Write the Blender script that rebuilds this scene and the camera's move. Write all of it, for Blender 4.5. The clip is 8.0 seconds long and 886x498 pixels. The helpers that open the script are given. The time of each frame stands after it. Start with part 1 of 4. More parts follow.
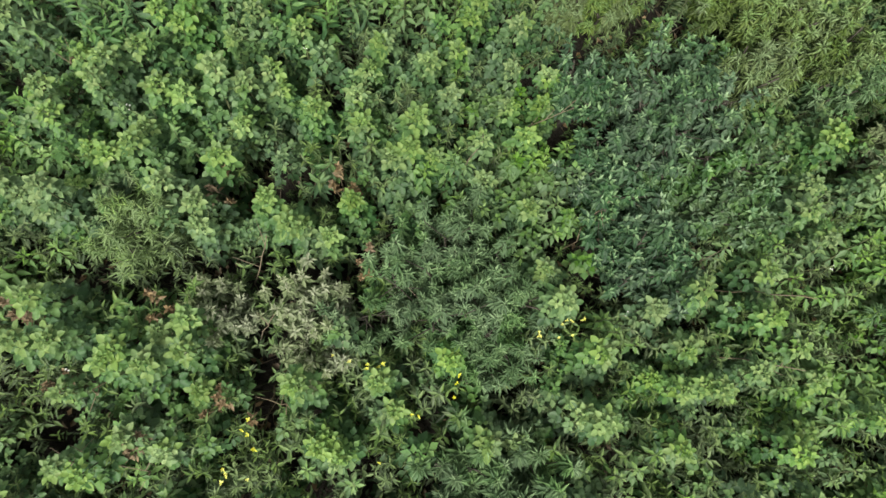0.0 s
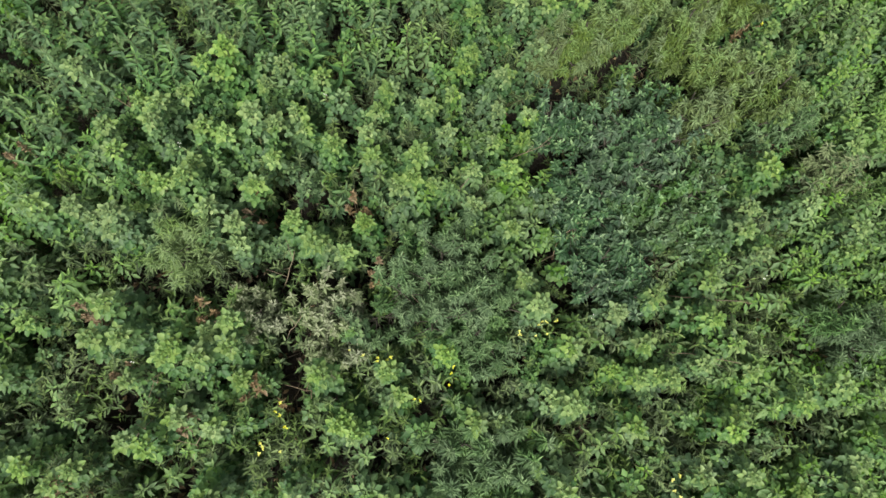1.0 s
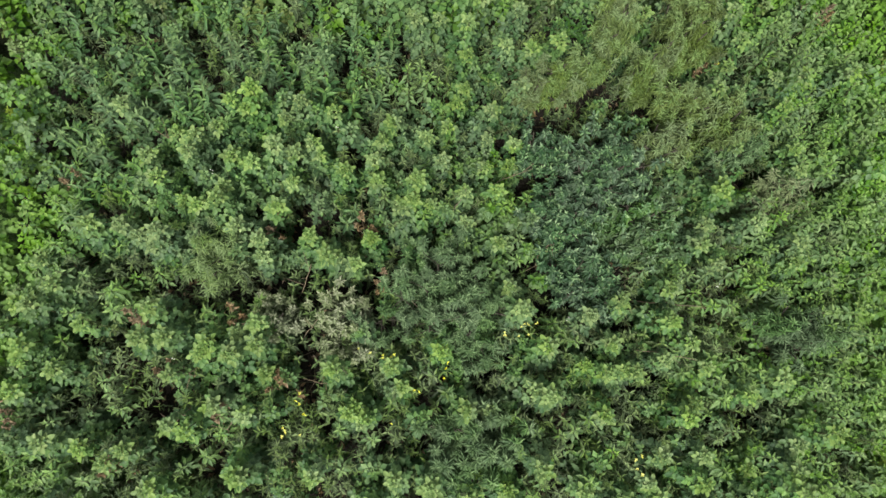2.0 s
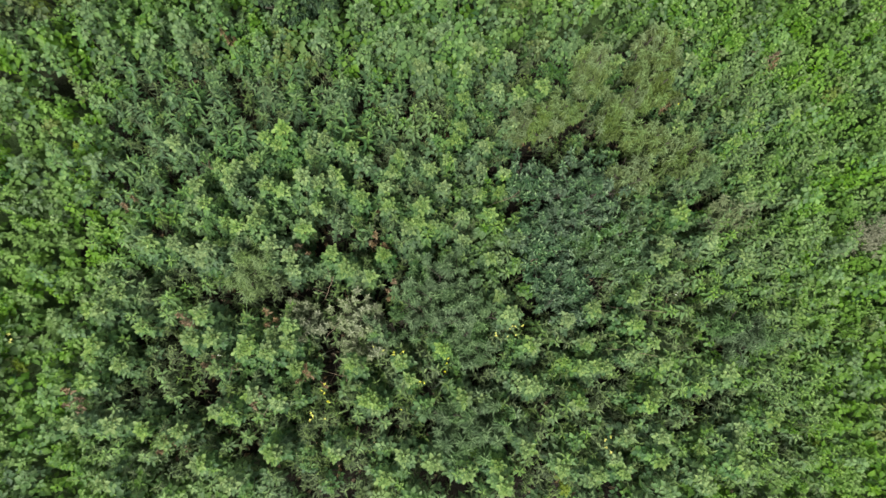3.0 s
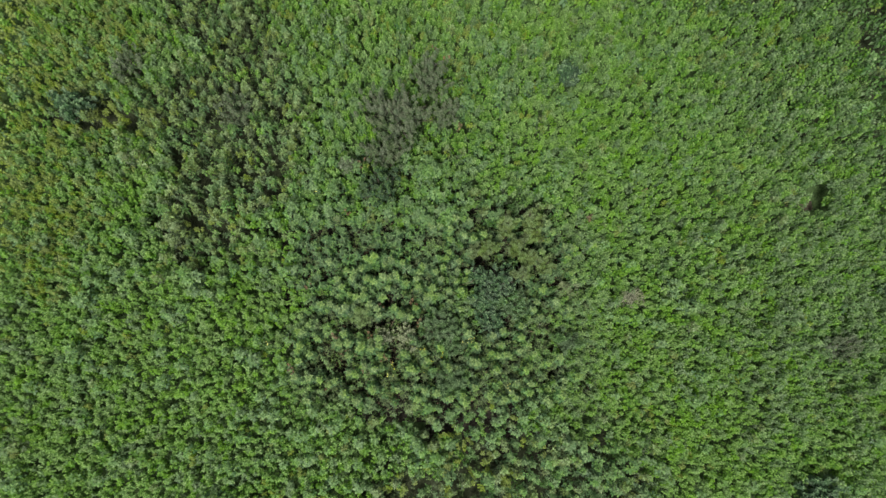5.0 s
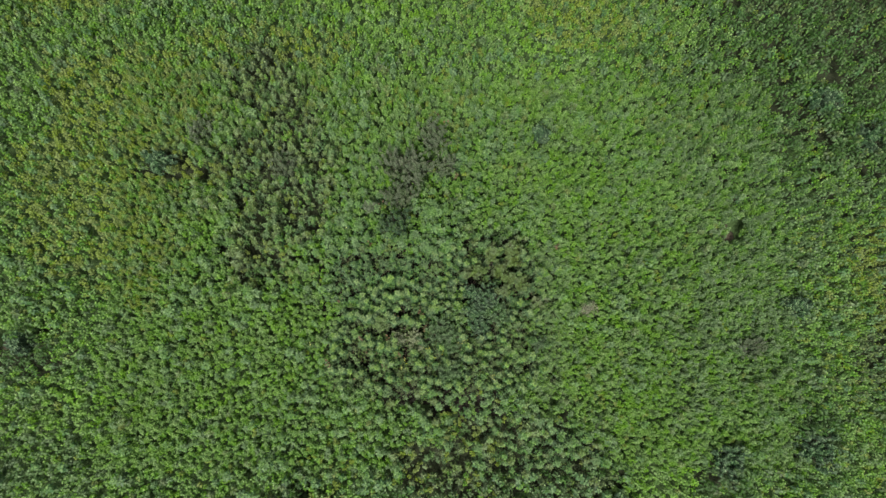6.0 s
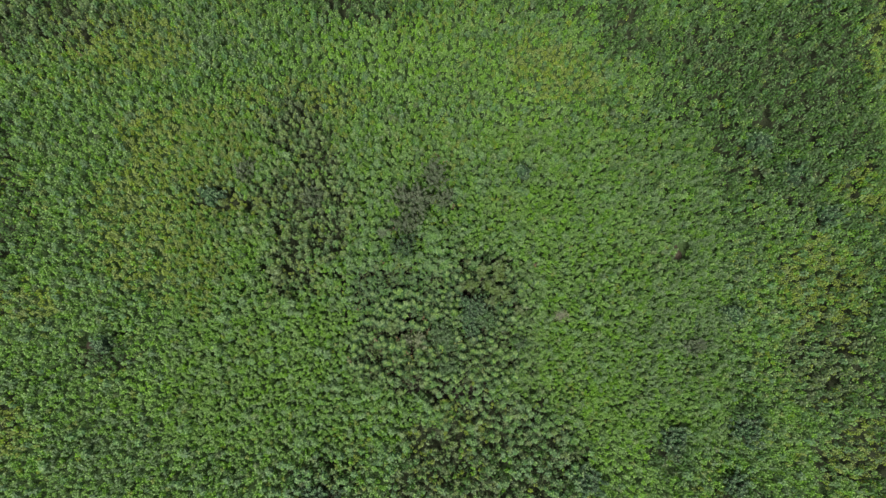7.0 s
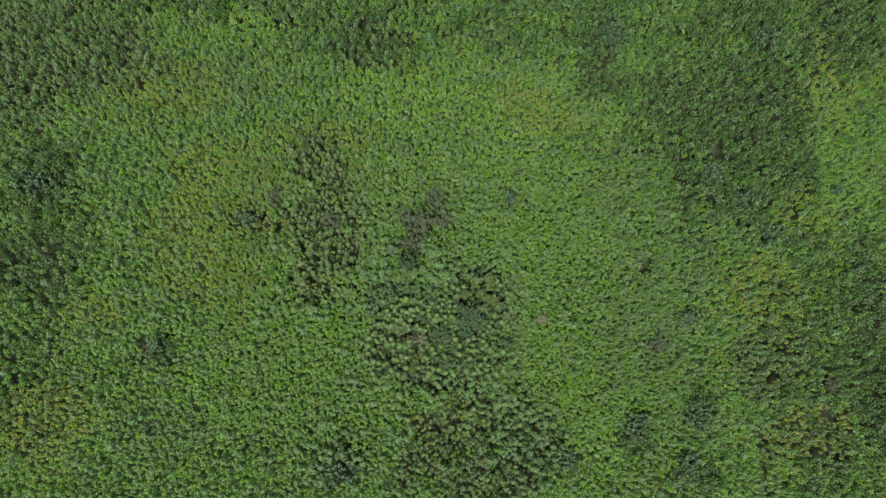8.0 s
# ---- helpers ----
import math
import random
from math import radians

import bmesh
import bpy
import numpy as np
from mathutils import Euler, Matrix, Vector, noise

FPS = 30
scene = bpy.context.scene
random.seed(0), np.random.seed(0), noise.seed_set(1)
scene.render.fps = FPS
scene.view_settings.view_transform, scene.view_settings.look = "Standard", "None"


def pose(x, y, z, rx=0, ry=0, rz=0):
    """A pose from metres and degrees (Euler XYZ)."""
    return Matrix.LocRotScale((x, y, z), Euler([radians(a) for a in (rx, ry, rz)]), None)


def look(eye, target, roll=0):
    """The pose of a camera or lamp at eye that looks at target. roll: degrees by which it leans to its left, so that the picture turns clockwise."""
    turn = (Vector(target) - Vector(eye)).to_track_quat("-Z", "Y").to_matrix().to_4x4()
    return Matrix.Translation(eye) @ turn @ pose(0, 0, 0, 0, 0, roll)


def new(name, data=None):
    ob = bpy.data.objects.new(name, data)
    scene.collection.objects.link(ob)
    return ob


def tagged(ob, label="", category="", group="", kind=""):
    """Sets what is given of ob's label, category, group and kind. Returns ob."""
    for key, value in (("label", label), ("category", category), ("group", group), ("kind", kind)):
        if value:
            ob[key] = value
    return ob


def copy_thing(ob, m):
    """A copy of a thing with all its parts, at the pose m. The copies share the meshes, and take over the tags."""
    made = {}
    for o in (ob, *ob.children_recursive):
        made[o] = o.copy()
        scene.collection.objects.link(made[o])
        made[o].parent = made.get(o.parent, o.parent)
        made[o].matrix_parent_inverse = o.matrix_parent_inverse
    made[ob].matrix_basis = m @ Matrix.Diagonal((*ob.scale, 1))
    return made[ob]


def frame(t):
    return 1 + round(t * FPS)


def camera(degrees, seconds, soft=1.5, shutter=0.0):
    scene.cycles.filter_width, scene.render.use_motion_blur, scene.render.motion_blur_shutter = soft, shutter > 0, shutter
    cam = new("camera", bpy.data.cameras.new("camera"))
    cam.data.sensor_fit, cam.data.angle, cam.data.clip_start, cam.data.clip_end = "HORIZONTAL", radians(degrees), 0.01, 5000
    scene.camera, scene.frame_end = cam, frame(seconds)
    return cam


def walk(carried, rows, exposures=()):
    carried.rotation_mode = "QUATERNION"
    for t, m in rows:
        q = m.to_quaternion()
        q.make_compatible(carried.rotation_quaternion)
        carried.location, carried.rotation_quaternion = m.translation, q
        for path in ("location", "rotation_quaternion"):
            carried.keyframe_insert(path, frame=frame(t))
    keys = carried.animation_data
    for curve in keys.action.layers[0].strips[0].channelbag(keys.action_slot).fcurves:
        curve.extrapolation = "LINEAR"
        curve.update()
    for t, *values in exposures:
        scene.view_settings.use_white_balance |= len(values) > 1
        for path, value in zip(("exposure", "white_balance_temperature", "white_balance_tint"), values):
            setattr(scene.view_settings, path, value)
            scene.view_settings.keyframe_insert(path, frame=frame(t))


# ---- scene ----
cam = camera(70, 8.0, soft=1.5, shutter=0.25)

# The drone rises, its camera held at one tilt.
PATH = [
    (0.0, (0.000, 0.000, 5.099)),
    (0.5, (-0.031, -0.024, 5.529)),
    (1.0, (-0.041, -0.037, 5.964)),
    (1.5, (-0.056, -0.045, 6.392)),
    (2.8, (-0.118, -0.080, 7.558)),
    (3.0, (-0.158, -0.086, 7.890)),
    (3.5, (-0.302, -0.121, 9.876)),
    (4.0, (-0.480, -0.143, 12.477)),
    (4.5, (-0.651, -0.168, 15.054)),
    (4.7, (-0.717, -0.185, 16.076)),
    (5.8, (-1.154, -0.261, 21.825)),
    (6.0, (-1.228, -0.278, 22.842)),
    (6.5, (-1.404, -0.310, 25.391)),
    (7.0, (-1.589, -0.353, 27.976)),
    (7.5, (-1.773, -0.399, 30.600)),
    (8.0, (-1.933, -0.443, 33.063)),
]
EXPOSURES = [(0.0, 0.94), (1.7, 0.90), (3.0, 0.85), (4.0, 0.76), (4.7, 0.74), (8.0, 0.72)]
walk(cam, [(t, pose(*eye, 9.497, -4.252, 0.0)) for t, eye in PATH], EXPOSURES)

# ---- overcast daylight ----
SUN_ELEVATION, SUN_ROTATION = radians(58), radians(205)
world = bpy.data.worlds.new("overcast_sky")
scene.world = world
world.use_nodes = True
wn, wl = world.node_tree.nodes, world.node_tree.links
sky = wn.new("ShaderNodeTexSky")
sky.sky_type, sky.sun_disc = "NISHITA", False
sky.sun_elevation, sky.sun_rotation = SUN_ELEVATION, SUN_ROTATION
sky.air_density, sky.dust_density, sky.ozone_density = 1.0, 5.0, 1.0
grey = wn.new("ShaderNodeHueSaturation")
grey.inputs["Saturation"].default_value = 0.12
wl.new(sky.outputs["Color"], grey.inputs["Color"])
wl.new(grey.outputs["Color"], wn["Background"].inputs["Color"])
wn["Background"].inputs["Strength"].default_value = 0.075

sun_data = bpy.data.lights.new("sun", "SUN")
sun_data.energy, sun_data.angle, sun_data.color = 2.6, radians(16), (1.0, 0.96, 0.88)
sun = new("sun", sun_data)
sun_from = Vector((math.sin(SUN_ROTATION) * math.cos(SUN_ELEVATION), math.cos(SUN_ROTATION) * math.cos(SUN_ELEVATION), math.sin(SUN_ELEVATION)))
sun.matrix_world = look(sun_from * 60, (0, 0, 0))


# ---- materials ----
def leaf_material(name, dark, mid, light, patch, scale=1.3, patch_amount=0.35, rough=0.5, glow=0.22):
    """Leaves: each leaf its own tone between dark and light, drifting towards the patch colour over the ground."""
    m = bpy.data.materials.new(name)
    m.use_nodes = True
    n, l = m.node_tree.nodes, m.node_tree.links
    bsdf, out = n["Principled BSDF"], n["Material Output"]
    geo = n.new("ShaderNodeNewGeometry")
    info = n.new("ShaderNodeObjectInfo")
    ramp = n.new("ShaderNodeValToRGB")
    ramp.color_ramp.elements[0].color = (*dark, 1)
    ramp.color_ramp.elements[1].color = (*light, 1)
    e = ramp.color_ramp.elements.new(0.5)
    e.color = (*mid, 1)
    l.new(geo.outputs["Random Per Island"], ramp.inputs["Fac"])
    broad = n.new("ShaderNodeTexNoise")
    broad.inputs["Scale"].default_value, broad.inputs["Detail"].default_value = scale, 3
    l.new(geo.outputs["Position"], broad.inputs["Vector"])
    span = n.new("ShaderNodeMapRange")
    span.inputs["From Min"].default_value, span.inputs["From Max"].default_value = 0.42, 0.68
    span.inputs["To Max"].default_value = patch_amount
    l.new(broad.outputs["Fac"], span.inputs["Value"])
    mix = n.new("ShaderNodeMix")
    mix.data_type = "RGBA"
    for s in mix.inputs:
        if s.type == "RGBA" and s.name == "B":
            s.default_value = (*patch, 1)
    a = [s for s in mix.inputs if s.type == "RGBA" and s.name == "A"][0]
    l.new(span.outputs["Result"], mix.inputs["Factor"])
    l.new(ramp.outputs["Color"], a)
    result = [s for s in mix.outputs if s.type == "RGBA"][0]
    fine = n.new("ShaderNodeTexNoise")
    fine.inputs["Scale"].default_value, fine.inputs["Detail"].default_value = 55, 2
    l.new(geo.outputs["Position"], fine.inputs["Vector"])
    tone = n.new("ShaderNodeHueSaturation")
    val = n.new("ShaderNodeMath")
    val.operation = "MULTIPLY_ADD"
    val.inputs[1].default_value, val.inputs[2].default_value = 0.5, 0.68
    l.new(fine.outputs["Fac"], val.inputs[0])
    own = n.new("ShaderNodeMath")
    own.operation = "MULTIPLY_ADD"
    own.inputs[1].default_value = 0.2
    l.new(info.outputs["Random"], own.inputs[0])
    l.new(val.outputs["Value"], own.inputs[2])
    clump = n.new("ShaderNodeTexVoronoi")
    clump.voronoi_dimensions = "2D"
    clump.inputs["Scale"].default_value = 4.6
    l.new(geo.outputs["Position"], clump.inputs["Vector"])
    apart = n.new("ShaderNodeSeparateColor")
    l.new(clump.outputs["Color"], apart.inputs["Color"])
    each = n.new("ShaderNodeMath")
    each.operation = "MULTIPLY_ADD"
    each.inputs[1].default_value = 0.24
    l.new(apart.outputs["Red"], each.inputs[0])
    l.new(own.outputs["Value"], each.inputs[2])
    lower = n.new("ShaderNodeMath")
    lower.operation = "SUBTRACT"
    lower.inputs[1].default_value = 0.10
    l.new(each.outputs["Value"], lower.inputs[0])
    l.new(lower.outputs["Value"], tone.inputs["Value"])
    vivid = n.new("ShaderNodeMath")
    vivid.operation = "MULTIPLY_ADD"
    vivid.inputs[1].default_value, vivid.inputs[2].default_value = 0.30, 0.88
    l.new(apart.outputs["Green"], vivid.inputs[0])
    l.new(vivid.outputs["Value"], tone.inputs["Saturation"])
    l.new(result, tone.inputs["Color"])
    l.new(tone.outputs["Color"], bsdf.inputs["Base Color"])
    bsdf.inputs["Roughness"].default_value = rough
    bsdf.inputs["Specular IOR Level"].default_value = 0.25
    bump = n.new("ShaderNodeBump")
    bump.inputs["Strength"].default_value, bump.inputs["Distance"].default_value = 0.35, 0.01
    l.new(fine.outputs["Fac"], bump.inputs["Height"])
    l.new(bump.outputs["Normal"], bsdf.inputs["Normal"])
    thin = n.new("ShaderNodeBsdfTranslucent")
    l.new(tone.outputs["Color"], thin.inputs["Color"])
    both = n.new("ShaderNodeMixShader")
    both.inputs["Fac"].default_value = glow
    l.new(bsdf.outputs["BSDF"], both.inputs[1])
    l.new(thin.outputs["BSDF"], both.inputs[2])
    l.new(both.outputs["Shader"], out.inputs["Surface"])
    return m


def plain_material(name, low, high, scale, rough, bump_size=0.02, bump_strength=0.5):
    """Earth, bark and dry stuff: two tones in a noise of two scales, with relief."""
    m = bpy.data.materials.new(name)
    m.use_nodes = True
    n, l = m.node_tree.nodes, m.node_tree.links
    bsdf = n["Principled BSDF"]
    geo = n.new("ShaderNodeNewGeometry")
    tex = n.new("ShaderNodeTexNoise")
    tex.inputs["Scale"].default_value, tex.inputs["Detail"].default_value, tex.inputs["Roughness"].default_value = scale, 8, 0.65
    l.new(geo.outputs["Position"], tex.inputs["Vector"])
    ramp = n.new("ShaderNodeValToRGB")
    ramp.color_ramp.elements[0].position, ramp.color_ramp.elements[1].position = 0.3, 0.7
    ramp.color_ramp.elements[0].color, ramp.color_ramp.elements[1].color = (*low, 1), (*high, 1)
    l.new(tex.outputs["Fac"], ramp.inputs["Fac"])
    l.new(ramp.outputs["Color"], bsdf.inputs["Base Color"])
    bsdf.inputs["Roughness"].default_value = rough
    bump = n.new("ShaderNodeBump")
    bump.inputs["Strength"].default_value, bump.inputs["Distance"].default_value = bump_strength, bump_size
    l.new(tex.outputs["Fac"], bump.inputs["Height"])
    l.new(bump.outputs["Normal"], bsdf.inputs["Normal"])
    return m


M_RASP = leaf_material("raspberry_leaf", (0.038, 0.081, 0.033), (0.061, 0.124, 0.046), (0.097, 0.174, 0.064), (0.055, 0.125, 0.053))
M_YOUNG = leaf_material("young_leaf", (0.116, 0.198, 0.069), (0.184, 0.282, 0.091), (0.267, 0.364, 0.129), (0.166, 0.257, 0.091), glow=0.3)
M_RISING = leaf_material("half_grown_leaf", (0.070, 0.139, 0.050), (0.109, 0.194, 0.068), (0.159, 0.259, 0.087), (0.101, 0.183, 0.068), glow=0.25)
M_LANCE = leaf_material("broad_herb_leaf", (0.048, 0.103, 0.045), (0.078, 0.156, 0.062), (0.128, 0.224, 0.082), (0.085, 0.167, 0.062))
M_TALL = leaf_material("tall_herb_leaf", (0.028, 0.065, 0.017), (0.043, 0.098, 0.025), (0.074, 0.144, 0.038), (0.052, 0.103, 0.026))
M_MEADOW = leaf_material("meadow_leaf", (0.058, 0.133, 0.030), (0.092, 0.190, 0.039), (0.145, 0.259, 0.059), (0.114, 0.204, 0.042), scale=0.35, glow=0.34)
M_CREST = leaf_material("meadow_tip", (0.113, 0.216, 0.060), (0.163, 0.282, 0.079), (0.242, 0.370, 0.121), (0.187, 0.288, 0.073), scale=0.5, glow=0.34)
M_BRIGHT = leaf_material("bright_meadow_leaf", (0.106, 0.217, 0.041), (0.140, 0.271, 0.052), (0.188, 0.330, 0.070), (0.158, 0.275, 0.054), scale=0.5, glow=0.34)
M_DULL = leaf_material("grey_green_leaf", (0.059, 0.113, 0.042), (0.090, 0.158, 0.059), (0.139, 0.216, 0.088), (0.084, 0.152, 0.061), scale=0.5, glow=0.34)
M_DULL_TIP = leaf_material("grey_green_tip", (0.108, 0.185, 0.073), (0.150, 0.238, 0.099), (0.209, 0.299, 0.136), (0.138, 0.226, 0.095), scale=0.5, glow=0.34)
M_YELLOW = leaf_material("yellow_green_leaf", (0.108, 0.164, 0.034), (0.146, 0.206, 0.045), (0.192, 0.254, 0.060), (0.166, 0.206, 0.050), scale=0.5, glow=0.34)
M_OLIVE = leaf_material("olive_leaf", (0.056, 0.088, 0.026), (0.088, 0.132, 0.039), (0.132, 0.185, 0.057), (0.102, 0.127, 0.041), scale=0.8)
M_FINE = leaf_material("fine_herb_leaf", (0.035, 0.063, 0.024), (0.058, 0.097, 0.036), (0.092, 0.137, 0.051), (0.069, 0.086, 0.040), scale=1.0)
M_FINE_TIP = leaf_material("fine_herb_tip", (0.080, 0.134, 0.044), (0.110, 0.174, 0.056), (0.155, 0.225, 0.078), (0.12, 0.160, 0.058), scale=1.0)
M_WILLOW = leaf_material("willow_leaf", (0.049, 0.095, 0.039), (0.075, 0.136, 0.054), (0.115, 0.189, 0.078), (0.068, 0.132, 0.051), rough=0.55)
M_GREY = leaf_material("grey_leaf", (0.096, 0.130, 0.060), (0.152, 0.196, 0.094), (0.220, 0.268, 0.140), (0.15, 0.178, 0.088), rough=0.65)
M_GREY_TIP = leaf_material("silvery_tip", (0.198, 0.230, 0.132), (0.264, 0.300, 0.182), (0.354, 0.386, 0.254), (0.240, 0.264, 0.162), rough=0.65)
M_TEAL = leaf_material("dark_shrub_leaf", (0.022, 0.051, 0.024), (0.035, 0.076, 0.034), (0.066, 0.121, 0.054), (0.034, 0.071, 0.034), rough=0.5)
M_TEAL_PALE = leaf_material("pale_teal_leaf", (0.034, 0.064, 0.034), (0.051, 0.092, 0.048), (0.086, 0.137, 0.073), (0.047, 0.086, 0.047), rough=0.5)
M_LEAFY = leaf_material("fresh_shrub_leaf", (0.031, 0.068, 0.023), (0.049, 0.101, 0.032), (0.086, 0.153, 0.050), (0.052, 0.097, 0.032), rough=0.5)
M_TEAL_TIP = leaf_material("dark_shrub_tip", (0.075, 0.144, 0.069), (0.119, 0.206, 0.098), (0.237, 0.344, 0.175), (0.100, 0.188, 0.088))
M_WILLOW_TIP = leaf_material("willow_tip", (0.121, 0.207, 0.090), (0.167, 0.265, 0.115), (0.230, 0.339, 0.161), (0.149, 0.253, 0.103))
M_OLIVE_TIP = leaf_material("olive_tip", (0.111, 0.176, 0.067), (0.153, 0.232, 0.086), (0.206, 0.298, 0.122), (0.153, 0.214, 0.086))
M_SMOKE = leaf_material("smoky_leaf", (0.047, 0.080, 0.039), (0.075, 0.117, 0.056), (0.117, 0.167, 0.082), (0.094, 0.109, 0.057), scale=2.0)
M_SMOKE_TIP = leaf_material("smoky_tip", (0.081, 0.107, 0.060), (0.119, 0.153, 0.088), (0.166, 0.199, 0.125), (0.123, 0.133, 0.080))
M_PALE = leaf_material("bleached_twig", (0.135, 0.150, 0.09), (0.185, 0.200, 0.125), (0.25, 0.262, 0.175), (0.155, 0.17, 0.10), glow=0.0, rough=0.85)
M_RUST = leaf_material("withered_leaf", (0.119, 0.087, 0.050), (0.206, 0.147, 0.084), (0.319, 0.241, 0.144), (0.163, 0.140, 0.087), glow=0.1)
M_STRAW = leaf_material("dry_stalk", (0.10, 0.085, 0.055), (0.17, 0.14, 0.095), (0.27, 0.22, 0.15), (0.12, 0.09, 0.06), glow=0.0, rough=0.8)
M_PETAL = leaf_material("yellow_petal", (0.428, 0.426, 0.072), (0.530, 0.538, 0.096), (0.632, 0.650, 0.156), (0.530, 0.538, 0.096), glow=0.15)
M_WHITE = leaf_material("white_petal", (0.60, 0.62, 0.55), (0.72, 0.74, 0.68), (0.80, 0.80, 0.75), (0.7, 0.7, 0.65), glow=0.15)
M_STEM = plain_material("green_stem", (0.07, 0.09, 0.035), (0.13, 0.14, 0.06), 25, 0.6)
M_BARK = plain_material("bark", (0.030, 0.028, 0.020), (0.080, 0.070, 0.050), 30, 0.85)
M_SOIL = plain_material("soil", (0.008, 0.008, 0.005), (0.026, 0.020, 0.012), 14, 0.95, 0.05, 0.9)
M_EARTH = plain_material("bare_earth", (0.044, 0.036, 0.023), (0.098, 0.078, 0.052), 7, 0.95, 0.04, 0.8)
M_SWARD = plain_material("distant_sward", (0.030, 0.060, 0.014), (0.078, 0.145, 0.034), 1.2, 0.9, 0.3, 1.0)
M_TURF = plain_material("low_weeds", (0.021, 0.042, 0.011), (0.059, 0.109, 0.027), 9, 0.95, 0.05, 0.8)
# Low weeds again, darkened: the shade between thinned plants is put into the colour.
M_SHADED_WEEDS = plain_material("shaded_weeds", (0.011, 0.016, 0.005), (0.030, 0.040, 0.013), 9, 0.95, 0.05, 0.8)


# ---- mesh building ----
def leaf_shape(length, width, fold=0.25, droop=0.15, points=2):
    """A leaf along +y, folded along its midrib and bent down to its tip."""
    if points == 1:
        v = [(0, 0, 0), (-width / 2, length * 0.45, fold * width), (width / 2, length * 0.45, fold * width), (0, length, -droop * length)]
        f = [(0, 3, 1), (0, 2, 3)]
    else:
        v = [(0, 0, 0), (0, length * 0.5, -droop * length * 0.2), (0, length, -droop * length),
             (-width / 2, length * 0.38, fold * width), (-width * 0.36, length * 0.72, fold * width * 0.6 - droop * length * 0.4),
             (width / 2, length * 0.38, fold * width), (width * 0.36, length * 0.72, fold * width * 0.6 - droop * length * 0.4)]
        f = [(0, 1, 3), (3, 1, 4), (4, 1, 2), (0, 5, 1), (5, 6, 1), (6, 2, 1)]
    return np.array(v, float), np.array(f, int)


def rotation(yaw, pitch, roll=0.0):
    """Matrices, one for each angle: roll about y, then pitch about x (up is positive), then yaw about z."""
    yaw, pitch, roll = np.broadcast_arrays(np.asarray(yaw, float), pitch, roll)
    cz, sz, cx, sx, cy, sy = np.cos(yaw), np.sin(yaw), np.cos(pitch), np.sin(pitch), np.cos(roll), np.sin(roll)
    o, i = np.zeros_like(cz), np.ones_like(cz)
    rz = np.stack([cz, -sz, o, sz, cz, o, o, o, i], -1).reshape(*cz.shape, 3, 3)
    rx = np.stack([i, o, o, o, cx, -sx, o, sx, cx], -1).reshape(*cz.shape, 3, 3)
    ry = np.stack([cy, o, sy, o, i, o, -sy, o, cy], -1).reshape(*cz.shape, 3, 3)
    return rz @ rx @ ry


class Heap:
    """Gathers triangles, each with a material slot, for one mesh."""

    def __init__(self):
        self.v, self.f, self.m, self.count = [], [], [], 0

    def add(self, v, f, slot=0):
        self.v.append(v)
        self.f.append(f + self.count)
        self.m.append(np.broadcast_to(np.asarray(slot), (len(f),)))
        self.count += len(v)

    def place(self, shape, at, turn, size, slot=0):
        """Copies of one shape at many places."""
        v, f = shape[0], shape[1]
        k = len(at)
        if not k:
            return
        size = np.broadcast_to(np.asarray(size, float), (k,))
        w = np.einsum("kij,nj->kni", turn * size[:, None, None], v) + at[:, None, :]
        faces = (f[None] + (np.arange(k) * len(v))[:, None, None]).reshape(-1, 3)
        slots = np.tile(np.broadcast_to(np.asarray(slot), (len(f),)), k)
        self.add(w.reshape(-1, 3), faces, slots)

    def tube(self, path, radii, slot=0, sides=4):
        """A tapered stalk along a path."""
        path, k = np.asarray(path, float), len(path)
        along = np.gradient(path, axis=0)
        along /= np.linalg.norm(along, axis=1)[:, None] + 1e-9
        side = np.cross(along, (0.31, 0.83, 0.47))
        side /= np.linalg.norm(side, axis=1)[:, None] + 1e-9
        other = np.cross(along, side)
        a = np.arange(sides) * 2 * np.pi / sides
        ring = path[:, None] + np.asarray(radii)[:, None, None] * (np.cos(a)[None, :, None] * side[:, None] + np.sin(a)[None, :, None] * other[:, None])
        f = []
        for i in range(k - 1):
            for j in range(sides):
                p, q = i * sides + j, i * sides + (j + 1) % sides
                f += [(p, q, q + sides), (p, q + sides, p + sides)]
        for j in range(1, sides - 1):
            f.append(((k - 1) * sides, (k - 1) * sides + j, (k - 1) * sides + j + 1))
        self.add(ring.reshape(-1, 3), np.array(f, int), slot)

    def shape(self):
        return np.concatenate(self.v), np.concatenate(self.f), np.concatenate(self.m)

    def mesh(self, name, *materials):
        v, f, m = self.shape()
        me = bpy.data.meshes.new(name)
        me.vertices.add(len(v))
        me.vertices.foreach_set("co", v.astype(np.float32).ravel())
        me.loops.add(len(f) * 3)
        me.loops.foreach_set("vertex_index", f.astype(np.int32).ravel())
        me.polygons.add(len(f))
        me.polygons.foreach_set("loop_start", np.arange(0, len(f) * 3, 3, dtype=np.int32))
        me.polygons.foreach_set("loop_total", np.full(len(f), 3, dtype=np.int32))
        for mat in materials:
            me.materials.append(mat)
        me.polygons.foreach_set("material_index", m.astype(np.int32))
        me.update(calc_edges=True)
        me.validate()
        return me


def part(name, heap, material, parent, label=""):
    ob = new(name, heap.mesh(name, *(material if isinstance(material, tuple) else (material,))))
    ob.parent = parent
    return tagged(ob, label)


def thing(name, x, y, z, label, category, group="", turn=0.0, size=1.0):
    ob = new(name)
    ob.empty_display_size = 0.1
    ob.matrix_basis = pose(x, y, z, 0, 0, turn) @ Matrix.Scale(size, 4)
    return tagged(ob, label, category, group)


